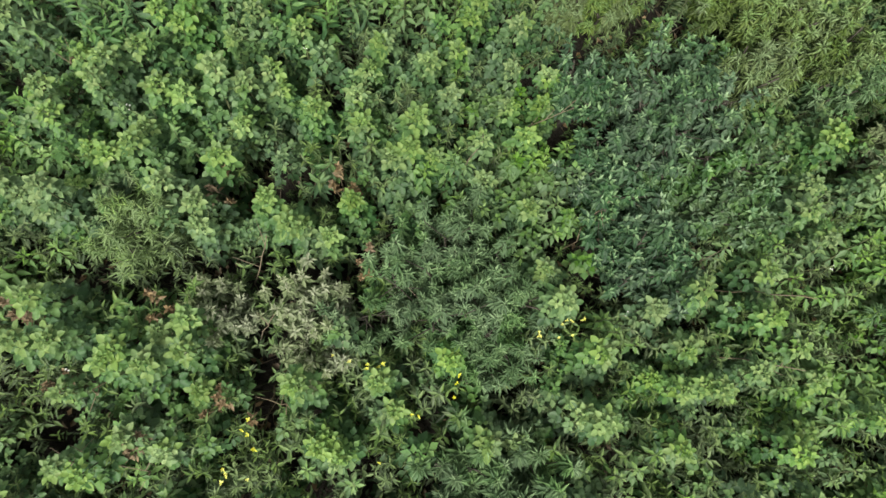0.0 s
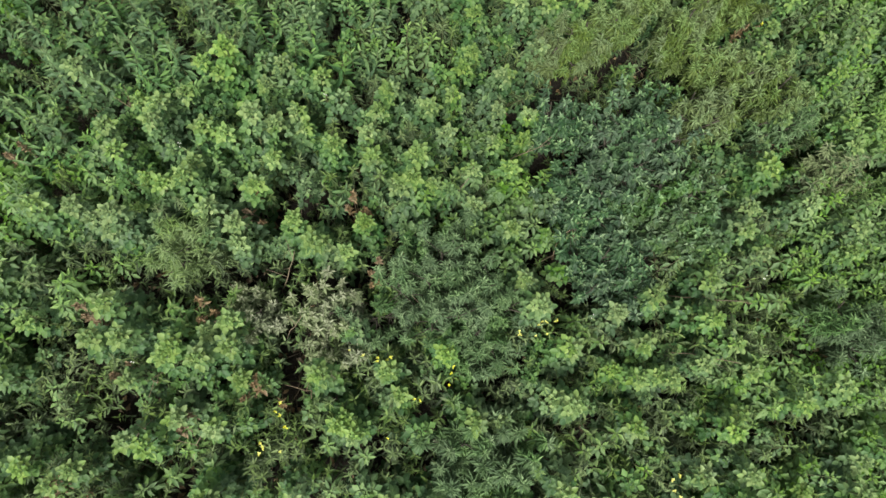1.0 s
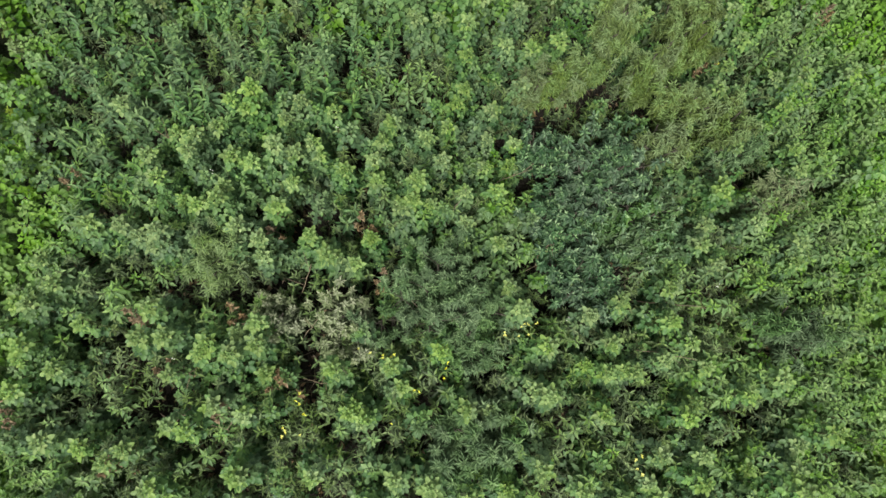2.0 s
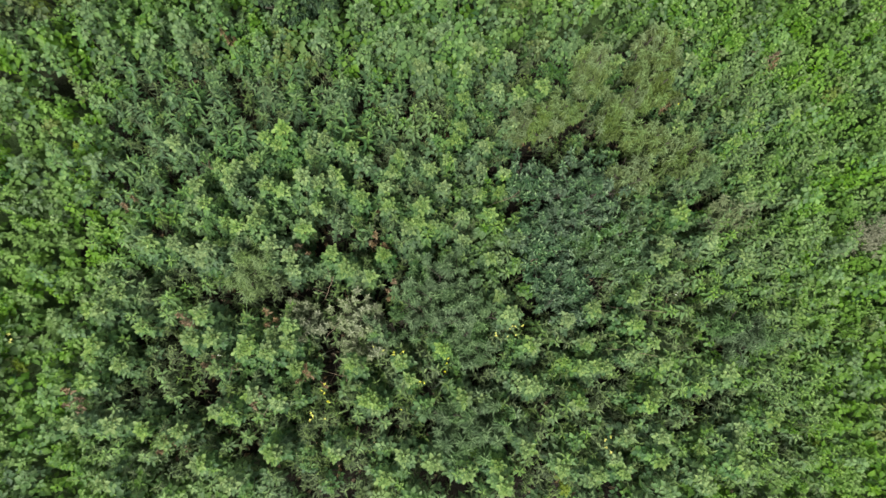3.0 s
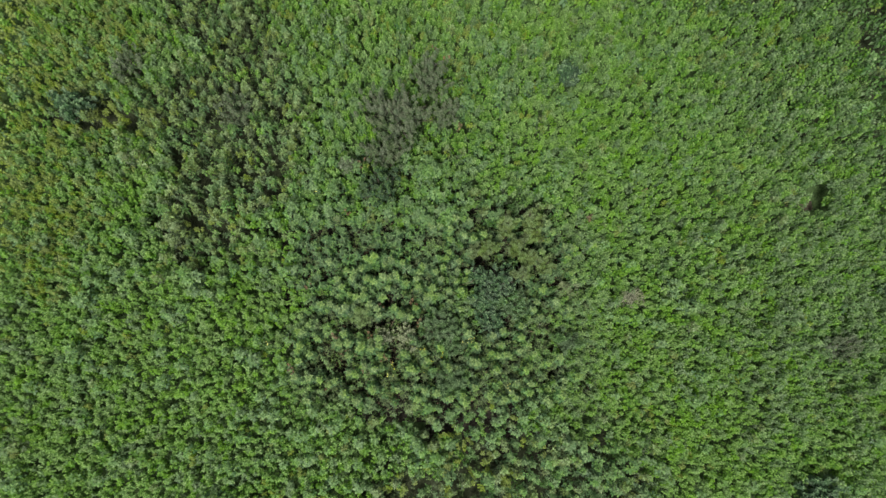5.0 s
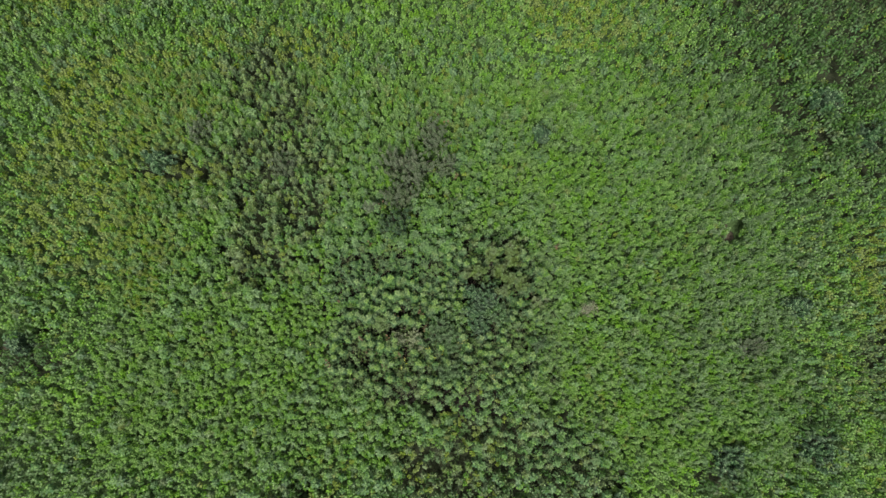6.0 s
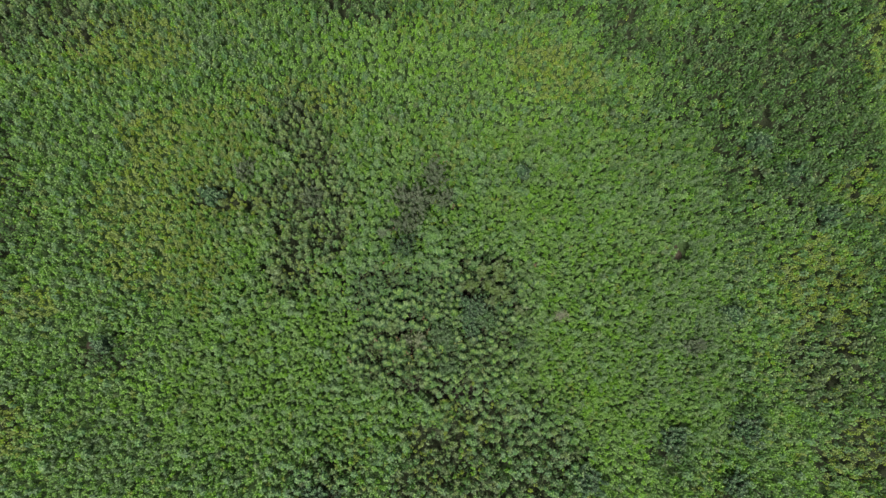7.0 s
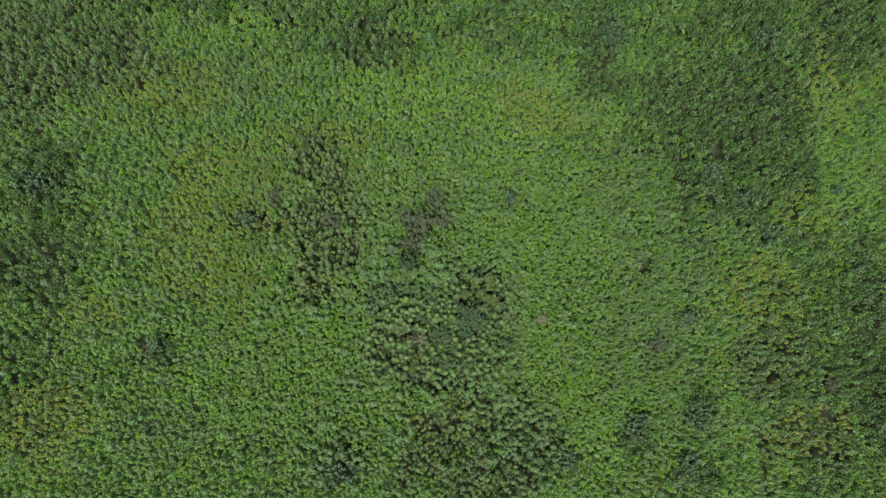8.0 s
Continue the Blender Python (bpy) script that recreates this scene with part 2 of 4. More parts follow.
# ---- the lie of the land ----
LATTICE = np.random.RandomState(5).rand(4, 128, 128)


def value_noise(x, y, cell, layer=0):
    """Smooth noise from 0 to 1, one swell in each cell metres."""
    u, v = np.asarray(x) / cell + 400, np.asarray(y) / cell + 400
    i, j = np.floor(u).astype(int), np.floor(v).astype(int)
    a, b = u - i, v - j
    a, b = a * a * (3 - 2 * a), b * b * (3 - 2 * b)
    g = LATTICE[layer]
    c00, c10, c01, c11 = g[i % 128, j % 128], g[(i + 1) % 128, j % 128], g[i % 128, (j + 1) % 128], g[(i + 1) % 128, (j + 1) % 128]
    return (c00 * (1 - a) + c10 * a) * (1 - b) + (c01 * (1 - a) + c11 * a) * b


def land(x, y):
    return 0.22 * (value_noise(x, y, 6.0) - 0.5) + 0.10 * (value_noise(x, y, 1.7, 1) - 0.5)


# ---- where each kind grows: centre x, y and half widths of its patches ----
THICKET = [(-0.1, -0.5, 3.2, 1.8), (2.2, 2.4, 1.4, 1.8), (2.5, -3.6, 2.6, 1.7), (4.7, -5.4, 1.4, 2.3), (-4.6, -5.9, 1.4, 1.1)]
CANES = [(-1.6, 2.4, 2.4, 1.9), (0.2, 3.4, 2.0, 1.2)]
OLIVE_MIX = [(0.1, -4.9, 2.1, 2.2), (2.6, -6.5, 3.1, 1.3), (-5.5, 6.1, 2.4, 2.7), (-6.2, 9.5, 1.9, 1.5), (-6.2, 3.2, 1.4, 1.3), (-9.5, 6.4, 0.8, 0.7), (17.9, -0.8, 2.2, 1.8), (19.9, -4.8, 1.9, 1.2), (-20.3, 15.5, 4.8, 2.9), (-21.8, 13.2, 2.5, 1.9)]
DARK = [(-19.8, 8.8, 1.3, 1.8), (9.7, 17.2, 1.2, 1.7), (-3.4, 16.4, 2.0, 1.1), (13.5, 8.6, 1.2, 2.0), (18.8, 18.0, 1.4, 1.4), (16.3, 7.6, 2.0, 1.1), (20.5, 9.6, 1.4, 1.2), (13.2, 13.7, 1.6, 2.0), (16.3, 11.9, 2.0, 2.3), (17.9, 14.9, 2.3, 2.1), (10.4, -4.3, 0.8, 1.0), (13.8, -3.0, 0.8, 1.0), (23.3, 0.4, 1.3, 4.9), (-13.5, -0.2, 1.1, 0.8), (-20.2, 3.9, 2.1, 1.7), (13.1, -6.6, 1.2, 0.8), (9.1, 14.6, 1.3, 1.3), (23.2, 17.4, 2.4, 2.6), (19.6, 12.4, 1.4, 2.4)]
COARSE = [(15.8, 12.8, 5.6, 7.9), (-20.8, 5.3, 3.4, 5.0), (21.2, -0.8, 3.8, 8.0), (-20.4, -2.3, 2.5, 3.5), (19.8, 17.7, 9.0, 3.2), (-3.4, 17.4, 4.9, 2.0), (7.0, 18.6, 7.0, 2.6), (-12.5, 19.0, 8.0, 1.6), (11.6, 8.0, 1.8, 2.6)]
GOLDEN = [(-11.2, 5.0, 2.8, 3.0), (-10.2, 9.0, 2.8, 2.2), (-5.3, 11.0, 2.1, 0.9), (17.8, 2.6, 2.0, 2.2), (20.8, 7.3, 1.7, 1.1), (22.6, 14.7, 1.4, 2.8), (19.6, -4.5, 2.0, 1.4), (-18.9, -3.6, 2.3, 1.8), (-13.0, 13.2, 2.6, 1.3), (5.9, 12.9, 2.2, 1.6), (-17.1, 1.8, 1.3, 0.7), (0.9, -4.1, 2.0, 1.6)]
BRIGHT = [(-10.9, -2.1, 2.0, 1.3), (5.5, 5.4, 2.4, 2.1), (5.7, 1.2, 1.4, 3.5), (8.0, -4.1, 1.6, 2.2), (-10.3, 17.0, 2.7, 1.3), (-0.9, 13.3, 4.6, 1.6), (3.7, 10.6, 2.8, 1.9), (7.3, -0.8, 2.4, 1.7), (-5.9, 0.6, 2.0, 1.7), (-6.2, -1.3, 2.2, 1.4), (22.6, 8.8, 2.0, 2.6), (22.9, 14.7, 2.0, 3.1), (-4.2, 0.9, 0.8, 2.6)]
BLUISH = [(11.0, 7.5, 3.0, 3.2), (11.3, 2.1, 2.7, 3.3), (16.6, 7.1, 2.2, 1.9), (-12.7, -4.0, 2.4, 1.6), (-10.4, 13.6, 2.1, 1.6), (9.7, -0.8, 2.7, 1.7), (13.0, 4.2, 2.2, 1.8)]


def amount(x, y, patches, wobble=0.5):
    """How far (x, y) lies within ragged patches, 0 to 1."""
    best = np.zeros_like(x)
    jag = (value_noise(x, y, 1.6, 2) - 0.5) * wobble * 1.5 + (value_noise(x, y, 0.45, 3) - 0.5) * wobble
    for cx, cy, rx, ry in patches:
        d = np.hypot((x - cx) / rx, (y - cy) / ry)
        best = np.maximum(best, np.clip((1.2 - d + jag) / 0.5, 0, 1))
    return best


def inside(x, y, box):
    return (x > box[0]) & (x < box[1]) & (y > box[2]) & (y < box[3])


steps = np.concatenate([-np.geomspace(3500, 62, 16), np.arange(-60, 60.1, 1.0), np.geomspace(62, 3500, 16)])
gx, gy = np.meshgrid(steps, steps, indexing="ij")
gz = np.where(np.maximum(abs(gx), abs(gy)) < 61, land(gx, gy), 0.0)
n = len(steps)
ii, jj = np.meshgrid(np.arange(n - 1), np.arange(n - 1), indexing="ij")
q = (ii * n + jj).ravel()
heap = Heap()
tri = np.concatenate([np.stack([q, q + n, q + n + 1], 1), np.stack([q, q + n + 1, q + 1], 1)])
mid_x = gx.ravel()[tri].mean(1)
mid_y = gy.ravel()[tri].mean(1)
# Slot 3 has shade in its colour: outlying thicket, olive, dark and coarse patches.
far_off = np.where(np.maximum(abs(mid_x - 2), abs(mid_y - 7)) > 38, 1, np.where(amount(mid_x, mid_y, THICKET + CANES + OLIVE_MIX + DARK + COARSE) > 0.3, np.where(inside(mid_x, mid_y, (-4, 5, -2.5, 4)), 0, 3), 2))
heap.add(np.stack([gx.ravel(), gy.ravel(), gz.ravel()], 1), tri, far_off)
ground = new("ground", heap.mesh("ground", M_SOIL, M_SWARD, M_TURF, M_SHADED_WEEDS))
tagged(ground, "dark brown soil under the overgrown field, green farther off", "ground", kind="structure")


# ---- kinds of plants ----
def trefoil(fine):
    """A compound leaf of three rounded leaflets on one stalk, hollowed a little along their midribs."""
    v, f = [], []
    for angle, reach, back in ((0, 1.0, 0.12), (74, 0.80, 0.02), (-74, 0.80, 0.02)):
        wide, c, sn = 0.74 * reach, math.cos(radians(angle)), math.sin(radians(angle))
        if fine:
            outline = [(0, 0, 0), (-wide * 0.50, reach * 0.34, 0.10), (-wide * 0.38, reach * 0.72, 0.04), (0, reach, -0.16), (wide * 0.38, reach * 0.72, 0.04), (wide * 0.50, reach * 0.34, 0.10)]
            faces = [(0, 3, 2), (0, 2, 1), (0, 4, 3), (0, 5, 4)]
        else:
            outline = [(0, 0, 0), (-wide * 0.50, reach * 0.52, 0.08), (0, reach, -0.16), (wide * 0.50, reach * 0.52, 0.08)]
            faces = [(0, 2, 1), (0, 3, 2)]
        start = len(v)
        v += [(x * c - (y + back) * sn, x * sn + (y + back) * c, z) for x, y, z in outline]
        f += [tuple(start + i for i in face) for face in faces]
    return np.array(v), np.array(f)


def rosette(leaves, young, shape, r, at, length, rings, old_rings):
    """Rings of leaves round a stem's top, drooping below and rising at the tip, like a small dome from above."""
    foot, top = at
    for k, (count, height, size, rise) in enumerate(rings):
        yaw = np.arange(count) * 2 * math.pi / count + k * 0.9 + r.uniform(0, 6.28) + r.uniform(-0.25, 0.25, count)
        out = 0.14 * length * size
        place = foot + (top - foot) * height + np.stack([-np.sin(yaw) * out, np.cos(yaw) * out, r.uniform(-0.01, 0.01, count)], 1)
        (leaves if k < old_rings else young).place(shape, place, rotation(yaw, rise + r.uniform(-0.2, 0.2, count), r.uniform(-0.3, 0.3, count)), length * size * r.uniform(0.82, 1.2, count))


def dome_herb(r, detail, length, ratio, heads, top, spread):
    """Upright herbs whose leafy tops stand side by side as small domes. Returns stems, leaves, young leaves."""
    stalks, leaves, young = [], Heap(), Heap()
    shape = leaf_shape(1.0, ratio, 0.2, 0.22, 1)
    rings = (((6, 0.60, 1.15, -0.45), (5, 0.76, 1.10, -0.25), (5, 0.88, 0.95, 0.02), (4, 0.95, 0.72, 0.40), (3, 1.0, 0.50, 0.85)),
             ((4, 0.76, 1.12, -0.35), (4, 0.88, 0.98, -0.05), (3, 0.95, 0.74, 0.35), (3, 1.0, 0.50, 0.80)),
             ((4, 0.80, 1.12, -0.36), (3, 0.92, 0.92, 0.0), (1, 1.0, 0.70, 0.5)))[2 - detail]
    for _ in range(heads):
        foot, lean = np.append(r.normal(0, spread * 0.6, 2), 0), np.append(r.normal(0, spread, 2), top * r.uniform(0.86, 1.06))
        if detail == 2:
            stalk = Heap()
            stalk.tube([foot, foot + lean * 0.5, foot + lean], [0.006, 0.004, 0.002], sides=3)
            stalks.append(stalk)
        rosette(leaves, young, shape, r, (foot, foot + lean), length, rings, len(rings) - (2 if detail else 1))
    return stalks, leaves, young, Heap()


def raspberry(r, detail):
    """Leafy canes from one root, rounded columns of compound leaves, pale at their tips. Returns canes, old, young and half-grown leaves."""
    canes, leaves, young, rising = [], Heap(), Heap(), Heap()
    if detail == 0:
        foot, top = np.zeros(3), np.array([*r.normal(0, 0.06, 2), r.uniform(0.9, 1.1)])
        shape = leaf_shape(1.0, 0.72, 0.15, 0.22, 1)
        rosette(leaves, rising, shape, r, (foot, top), 0.125, ((5, 0.74, 1.15, -0.4), (5, 0.88, 1.0, -0.1)), 2)
        rosette(rising, young, shape, r, (foot, top), 0.125, ((3, 0.96, 0.75, 0.2), (2, 1.0, 0.55, 0.6)), 1)
        return canes, leaves, young, rising
    shape = trefoil(detail == 2)
    for shoot in range(3 if detail == 2 else 1):
        top = r.uniform(0.92, 1.12) if shoot == 0 else r.uniform(0.45, 0.78)
        foot = r.normal(0, 0.01 if shoot == 0 else 0.07, 2)
        lean = r.uniform(-0.08, 0.08, 2) if shoot == 0 else r.uniform(-0.2, 0.2, 2)

        def on_cane(u):
            return np.stack([foot[0] + lean[0] * u * u, foot[1] + lean[1] * u * u, top * u], -1)

        cane = Heap()
        cane.tube(on_cane(np.linspace(0, 1, 6 if detail == 2 else 2)), np.linspace(0.007, 0.003, 6 if detail == 2 else 2), sides=4 if detail == 2 else 3)
        canes.append(cane)
        count = ((40, 16) if detail == 2 else (15, 8))[shoot > 0]
        u = np.linspace(0.28 if detail == 2 else 0.45, 0.97, count) ** 0.85 + r.uniform(-0.02, 0.02, count)
        yaw = np.arange(count) * 2.4 + r.uniform(-0.5, 0.5, count) + shoot
        reach = 0.025 + 0.13 * np.clip(1 - u, 0, 1) ** 0.55 * r.uniform(0.35, 1.25, count)
        size = (0.050 + 0.034 * (1 - u)) * r.uniform(0.72, 1.25, count) * (1.0 if detail == 2 else 1.3)
        rise = 0.55 * u - 0.50 + r.uniform(-0.32, 0.32, count)
        at = on_cane(np.clip(u, 0, 1)) + np.stack([-np.sin(yaw) * reach, np.cos(yaw) * reach, 0.02 - 0.25 * reach], 1)
        turn = rotation(yaw, rise, r.uniform(-0.4, 0.4, count))
        low = u < (0.78 if shoot == 0 else 0.88)
        leaves.place(shape, at[low], turn[low], size[low])
        rising.place(shape, at[~low], turn[~low], size[~low])
        few = (12 if detail == 2 else 6) if shoot == 0 else 4
        yaw = np.arange(few) * 2.4 + r.uniform(0, 6)
        reach = np.linspace(0.055, 0.0, few)
        at = on_cane(np.full(few, 1.0)) + np.stack([-np.sin(yaw) * reach, np.cos(yaw) * reach, np.linspace(-0.03, 0.05, few)], 1)
        (young if shoot == 0 else rising).place(shape, at, rotation(yaw, np.linspace(0.0, 0.8, few) + r.uniform(-0.2, 0.2, few), r.uniform(-0.4, 0.4, few)), np.linspace(0.056, 0.030, few) * r.uniform(0.85, 1.2, few) * (1.0 if detail == 2 else 1.3))
    return canes, leaves, young, rising


def star_herb(r, detail, length, width, tiers, top, stems=1, spread=0.1, droop=0.3, grow=1.0, ruffle=0.35, crown=1.0):
    """Upright stems with whorls of pointed leaves, like a star from above. Returns stems, leaves, young leaves."""
    stalks, leaves, young = [], Heap(), Heap()
    shape = leaf_shape(1.0, width / length, 0.22, droop, 2 if detail == 2 and width / length > 0.354 else 1)
    for _ in range(stems):
        foot, lean = r.normal(0, spread * 0.5, 2), r.normal(0, spread, 2)
        tall = top * r.uniform(0.8, 1.1)

        def at_height(u):
            return np.stack([foot[0] + lean[0] * u, foot[1] + lean[1] * u, tall * u], -1)

        if detail == 2:
            stalk = Heap()
            stalk.tube(at_height(np.linspace(0, 1, 3)), np.linspace(0.006, 0.002, 3), sides=3)
            stalks.append(stalk)
        count = tiers
        u = 0.5 + 0.5 * np.linspace(0, 1, count) ** crown
        yaw = np.arange(count) * 2.2 + r.uniform(0, 6) + r.uniform(-0.3, 0.3, count)
        size = length * (1.15 - (0.65 if crown == 1.0 else 0.35) * ((u - 0.5) * 2) ** 2) * r.uniform(0.8, 1.2, count) * grow
        rise = -0.25 + 0.9 * ((u - 0.5) * 2) ** 2 * (ruffle + 0.45) / 0.8 + r.uniform(-0.2, 0.2, count)
        cut = count - max(2, count // 3)
        turn = rotation(yaw, rise, r.uniform(-ruffle, ruffle, count))
        leaves.place(shape, at_height(u)[:cut], turn[:cut], size[:cut])
        young.place(shape, at_height(u)[cut:], turn[cut:], size[cut:])
    return stalks, leaves, young, Heap()


def broad_herb(r, detail):
    if detail == 0:
        return dome_herb(r, 0, 0.140, 0.52, 1, r.uniform(0.8, 1.1), 0.07)
    return star_herb(r, detail, (0.112, 0.110)[2 - detail], (0.034, 0.036)[2 - detail], (22, 14)[2 - detail], r.uniform(0.8, 1.05), 2, 0.10, 0.12, grow=1.0)


def fine_herb(r, detail):
    return star_herb(r, detail, 0.058, (0.013, 0.018, 0.036)[2 - detail], (28, 13, 7)[2 - detail], r.uniform(0.55, 0.85), (5, 4, 2)[2 - detail], 0.13, 0.2, grow=(1.12, 1.3, 1.75)[2 - detail], ruffle=0.2, crown=(0.4, 0.4, 1.0)[2 - detail])


def nettle(r, detail):
    return dome_herb(r, detail, (0.078, 0.070, 0.104)[2 - detail], (0.42, 0.74, 0.86)[2 - detail], (4, 3, 1)[2 - detail], r.uniform(0.74, 0.92), (0.10, 0.075, 0.05)[2 - detail])


def grass(r, detail):
    blades = Heap()
    count = (30, 26, 10)[2 - detail]
    yaw = r.uniform(0, 6.28, count)
    blades.place(leaf_shape(1.0, (0.02, 0.018, 0.06)[2 - detail], 0.1, 0.5, 1), np.stack([r.normal(0, 0.06, count), r.normal(0, 0.06, count), r.uniform(0, 0.3, count)], 1),
                 rotation(yaw, r.uniform(0.5, 1.25, count)), r.uniform(0.28, 0.52, count))
    return [], blades, Heap(), Heap()


def joined(parts):
    """Stem, leaves and young leaves as one shape with the slots 0, 1 and 2."""
    h = Heap()
    for slot, group in enumerate((parts[0], parts[1:2], parts[2:3], parts[3:4])):
        for p in group:
            if p.count:
                v, f, _ = p.shape()
                h.add(v, f, slot)
    return h.shape()


def scatter(r, x0, x1, y0, y1, step):
    """Jittered places, one to each square of the given side."""
    gx, gy = np.meshgrid(np.arange(x0, x1, step), np.arange(y0, y1, step), indexing="ij")
    x, y = gx.ravel() + r.uniform(0.12, 0.88, gx.size) * step, gy.ravel() + r.uniform(0.12, 0.88, gx.size) * step
    return x, y


NEAR = (-3.4, 4.6, -1.5, 3.3)      # plants here are things of their own
MIDDLE = (-11.0, 13.0, -4.2, 10.0)


# ---- shrubs ----
def shrub(name, x, y, rx, ry, top, leaf, wide, leaves, material, label, category="shrub", seed=0, limbs=9, twigs=9, upright=0.5, group="", bark=None, tips=None, loose=0.008, young=0.90):
    """A bush: limbs fan out from one foot, each with twigs, and leaves stand along the twigs."""
    r = np.random.RandomState(seed + 100)
    z = float(land(x, y))
    ob = thing(name, x, y, z, label, category, group)
    crown, pale = Heap(), Heap()
    per = max(4, int(1.7 * leaves) // (limbs * twigs))
    shape = leaf_shape(1.0, wide / leaf, 0.2, 0.18, 1)
    for k in range(limbs):
        limb = Heap()
        a = k * 2.4 + r.uniform(-0.3, 0.3)
        out = math.sqrt((k + 0.5) / limbs) * r.uniform(0.8, 1.1)
        end = np.array([math.cos(a) * rx * out * 0.86, math.sin(a) * ry * out * 0.86, top * (1 - 0.30 * out ** 2) * r.uniform(0.8, 1.0)])
        u = np.linspace(0, 1, 6)[:, None]
        path = end * np.concatenate([u ** 1.3, u ** 1.3, u ** 0.8], 1) + r.normal(0, 0.015, (6, 3)) * u
        limb.tube(path, np.linspace(0.018, 0.005, 6) * (0.6 + 0.5 * top), sides=5)
        for j in range(twigs):
            s = r.uniform(0.40, 1.0)
            fork = end * np.array([s ** 1.3, s ** 1.3, s ** 0.8])
            b = r.uniform(0, 6.28)
            aside = 0.30 * math.sqrt(r.rand())
            foot = fork + np.array([math.cos(b + 1) * rx * aside, math.sin(b + 1) * ry * aside, 0.12 * aside])
            away = np.array([foot[0] / rx, foot[1] / ry]) * 0.55 + np.array([math.cos(b), math.sin(b)]) * r.uniform(0.1, 0.6)
            long = r.uniform(0.16, 0.36) * (0.25 + 0.38 * (rx + ry))
            way = np.array([*(away * (1.15 - 0.7 * upright)), 0.45 + upright])
            tip = foot + way / np.linalg.norm(way) * long
            limb.tube([fork, foot, tip], [0.005, 0.0035, 0.002], sides=3)
            w = np.sort(1.04 - 0.85 * r.rand(per) ** 1.35)[:, None]
            at = foot + (tip - foot) * w + r.normal(0, loose, (per, 3))
            yaw = np.arange(per) * 2.4 + b + r.normal(0, 0.25, per)
            turn = rotation(yaw, -0.25 + 1.1 * np.clip(w[:, 0], 0, 1) ** 5 + r.normal(0, 0.18, per), r.uniform(-0.3, 0.3, per))
            long_leaf = leaf * r.uniform(0.8, 1.25, per) * (1.15 - 0.55 * np.clip(w[:, 0], 0, 1) ** 6)
            end_leaf = (w[:, 0] > young) & (s > 0.45) & (r.rand() < 0.8) if tips else np.zeros(per, bool)
            crown.place(shape, at[~end_leaf], turn[~end_leaf], long_leaf[~end_leaf])
            pale.place(shape, at[end_leaf], turn[end_leaf], long_leaf[end_leaf])
        part("limb", limb, bark or M_BARK, ob)
    part("foliage", crown, material, ob)
    if pale.count:
        tagged(part("young_growth", pale, tips, ob, "paler young shoots"), kind="stuff")
    return ob


SHRUBS = []


def bush(name, x, y, rx, ry, *rest, **more):
    SHRUBS.append((x, y, rx, ry))
    return shrub(name, x, y, rx, ry, *rest, seed=len(SHRUBS), **more)


bush("willow_bush", 0.36, 0.44, 0.72, 0.60, 1.15, 0.056, 0.014, 7500, M_WILLOW, "grey-green narrow-leaved willow bush among the raspberry canes", limbs=14, twigs=18, tips=M_WILLOW_TIP)
bush("willow_bush", 0.66, 0.02, 0.36, 0.36, 0.98, 0.06, 0.013, 2400, M_WILLOW, "narrow-leaved willow bush with upright pale sprays", limbs=10, twigs=13, tips=M_WILLOW_TIP, upright=0.7)
bush("willow_bush", 0.60, -0.80, 0.52, 0.42, 1.08, 0.08, 0.018, 4200, M_WILLOW, "pale grey-green willow bush with long narrow leaves", limbs=11, twigs=9, tips=M_WILLOW_TIP)
bush("grey_bush", -1.15, 0.30, 0.38, 0.28, 1.0, 0.05, 0.018, 1700, M_GREY, "greyish silvery small-leaved bush on dry twigs", limbs=9, twigs=10, tips=M_GREY_TIP, young=0.82)
bush("grey_bush", -0.58, 0.30, 0.35, 0.31, 1.0, 0.05, 0.018, 1700, M_GREY, "greyish silvery small-leaved bush beside the willow", limbs=9, twigs=10, tips=M_GREY_TIP, young=0.82)
bush("grey_bush", -0.50, -0.02, 0.26, 0.20, 0.9, 0.05, 0.018, 900, M_GREY, "small silvery bush with fine leaves", limbs=7, twigs=8, tips=M_GREY_TIP, young=0.82)
bush("olive_bush", -1.76, 0.83, 0.36, 0.38, 1.0, 0.07, 0.010, 2600, M_OLIVE_TIP, "feathery yellowish-green bush with thread-like leaves", limbs=9, twigs=10, upright=0.7, tips=M_YOUNG, loose=0.014)
bush("dark_shrub", 1.92, 1.66, 0.58, 0.55, 1.45, 0.058, 0.025, 3400, M_TEAL_PALE, "dense blue-green shrub with glossy oval leaves", limbs=13, twigs=17, tips=M_TEAL_TIP, young=0.86)
bush("dark_shrub", 1.52, 1.22, 0.46, 0.46, 1.25, 0.058, 0.025, 2400, M_TEAL, "dark green shrub with glossy leaves beside a taller one", limbs=11, twigs=16, tips=M_TEAL_TIP, young=0.86)
bush("dark_shrub", 2.22, 1.12, 0.52, 0.44, 1.30, 0.058, 0.025, 2600, M_LEAFY, "spreading fresh green shrub with paler shoots", limbs=12, twigs=16, tips=M_TEAL_TIP, young=0.86)
bush("dark_shrub", 1.74, 0.66, 0.46, 0.40, 1.15, 0.058, 0.025, 2200, M_TEAL, "lower dark green shrub with glossy oval leaves", limbs=11, twigs=14, tips=M_TEAL_TIP, young=0.86)
bush("dark_shrub", 1.34, 1.92, 0.30, 0.30, 1.10, 0.058, 0.025, 1100, M_TEAL, "small dark green shrub among raspberry canes", limbs=9, twigs=11, tips=M_TEAL_TIP, young=0.86)
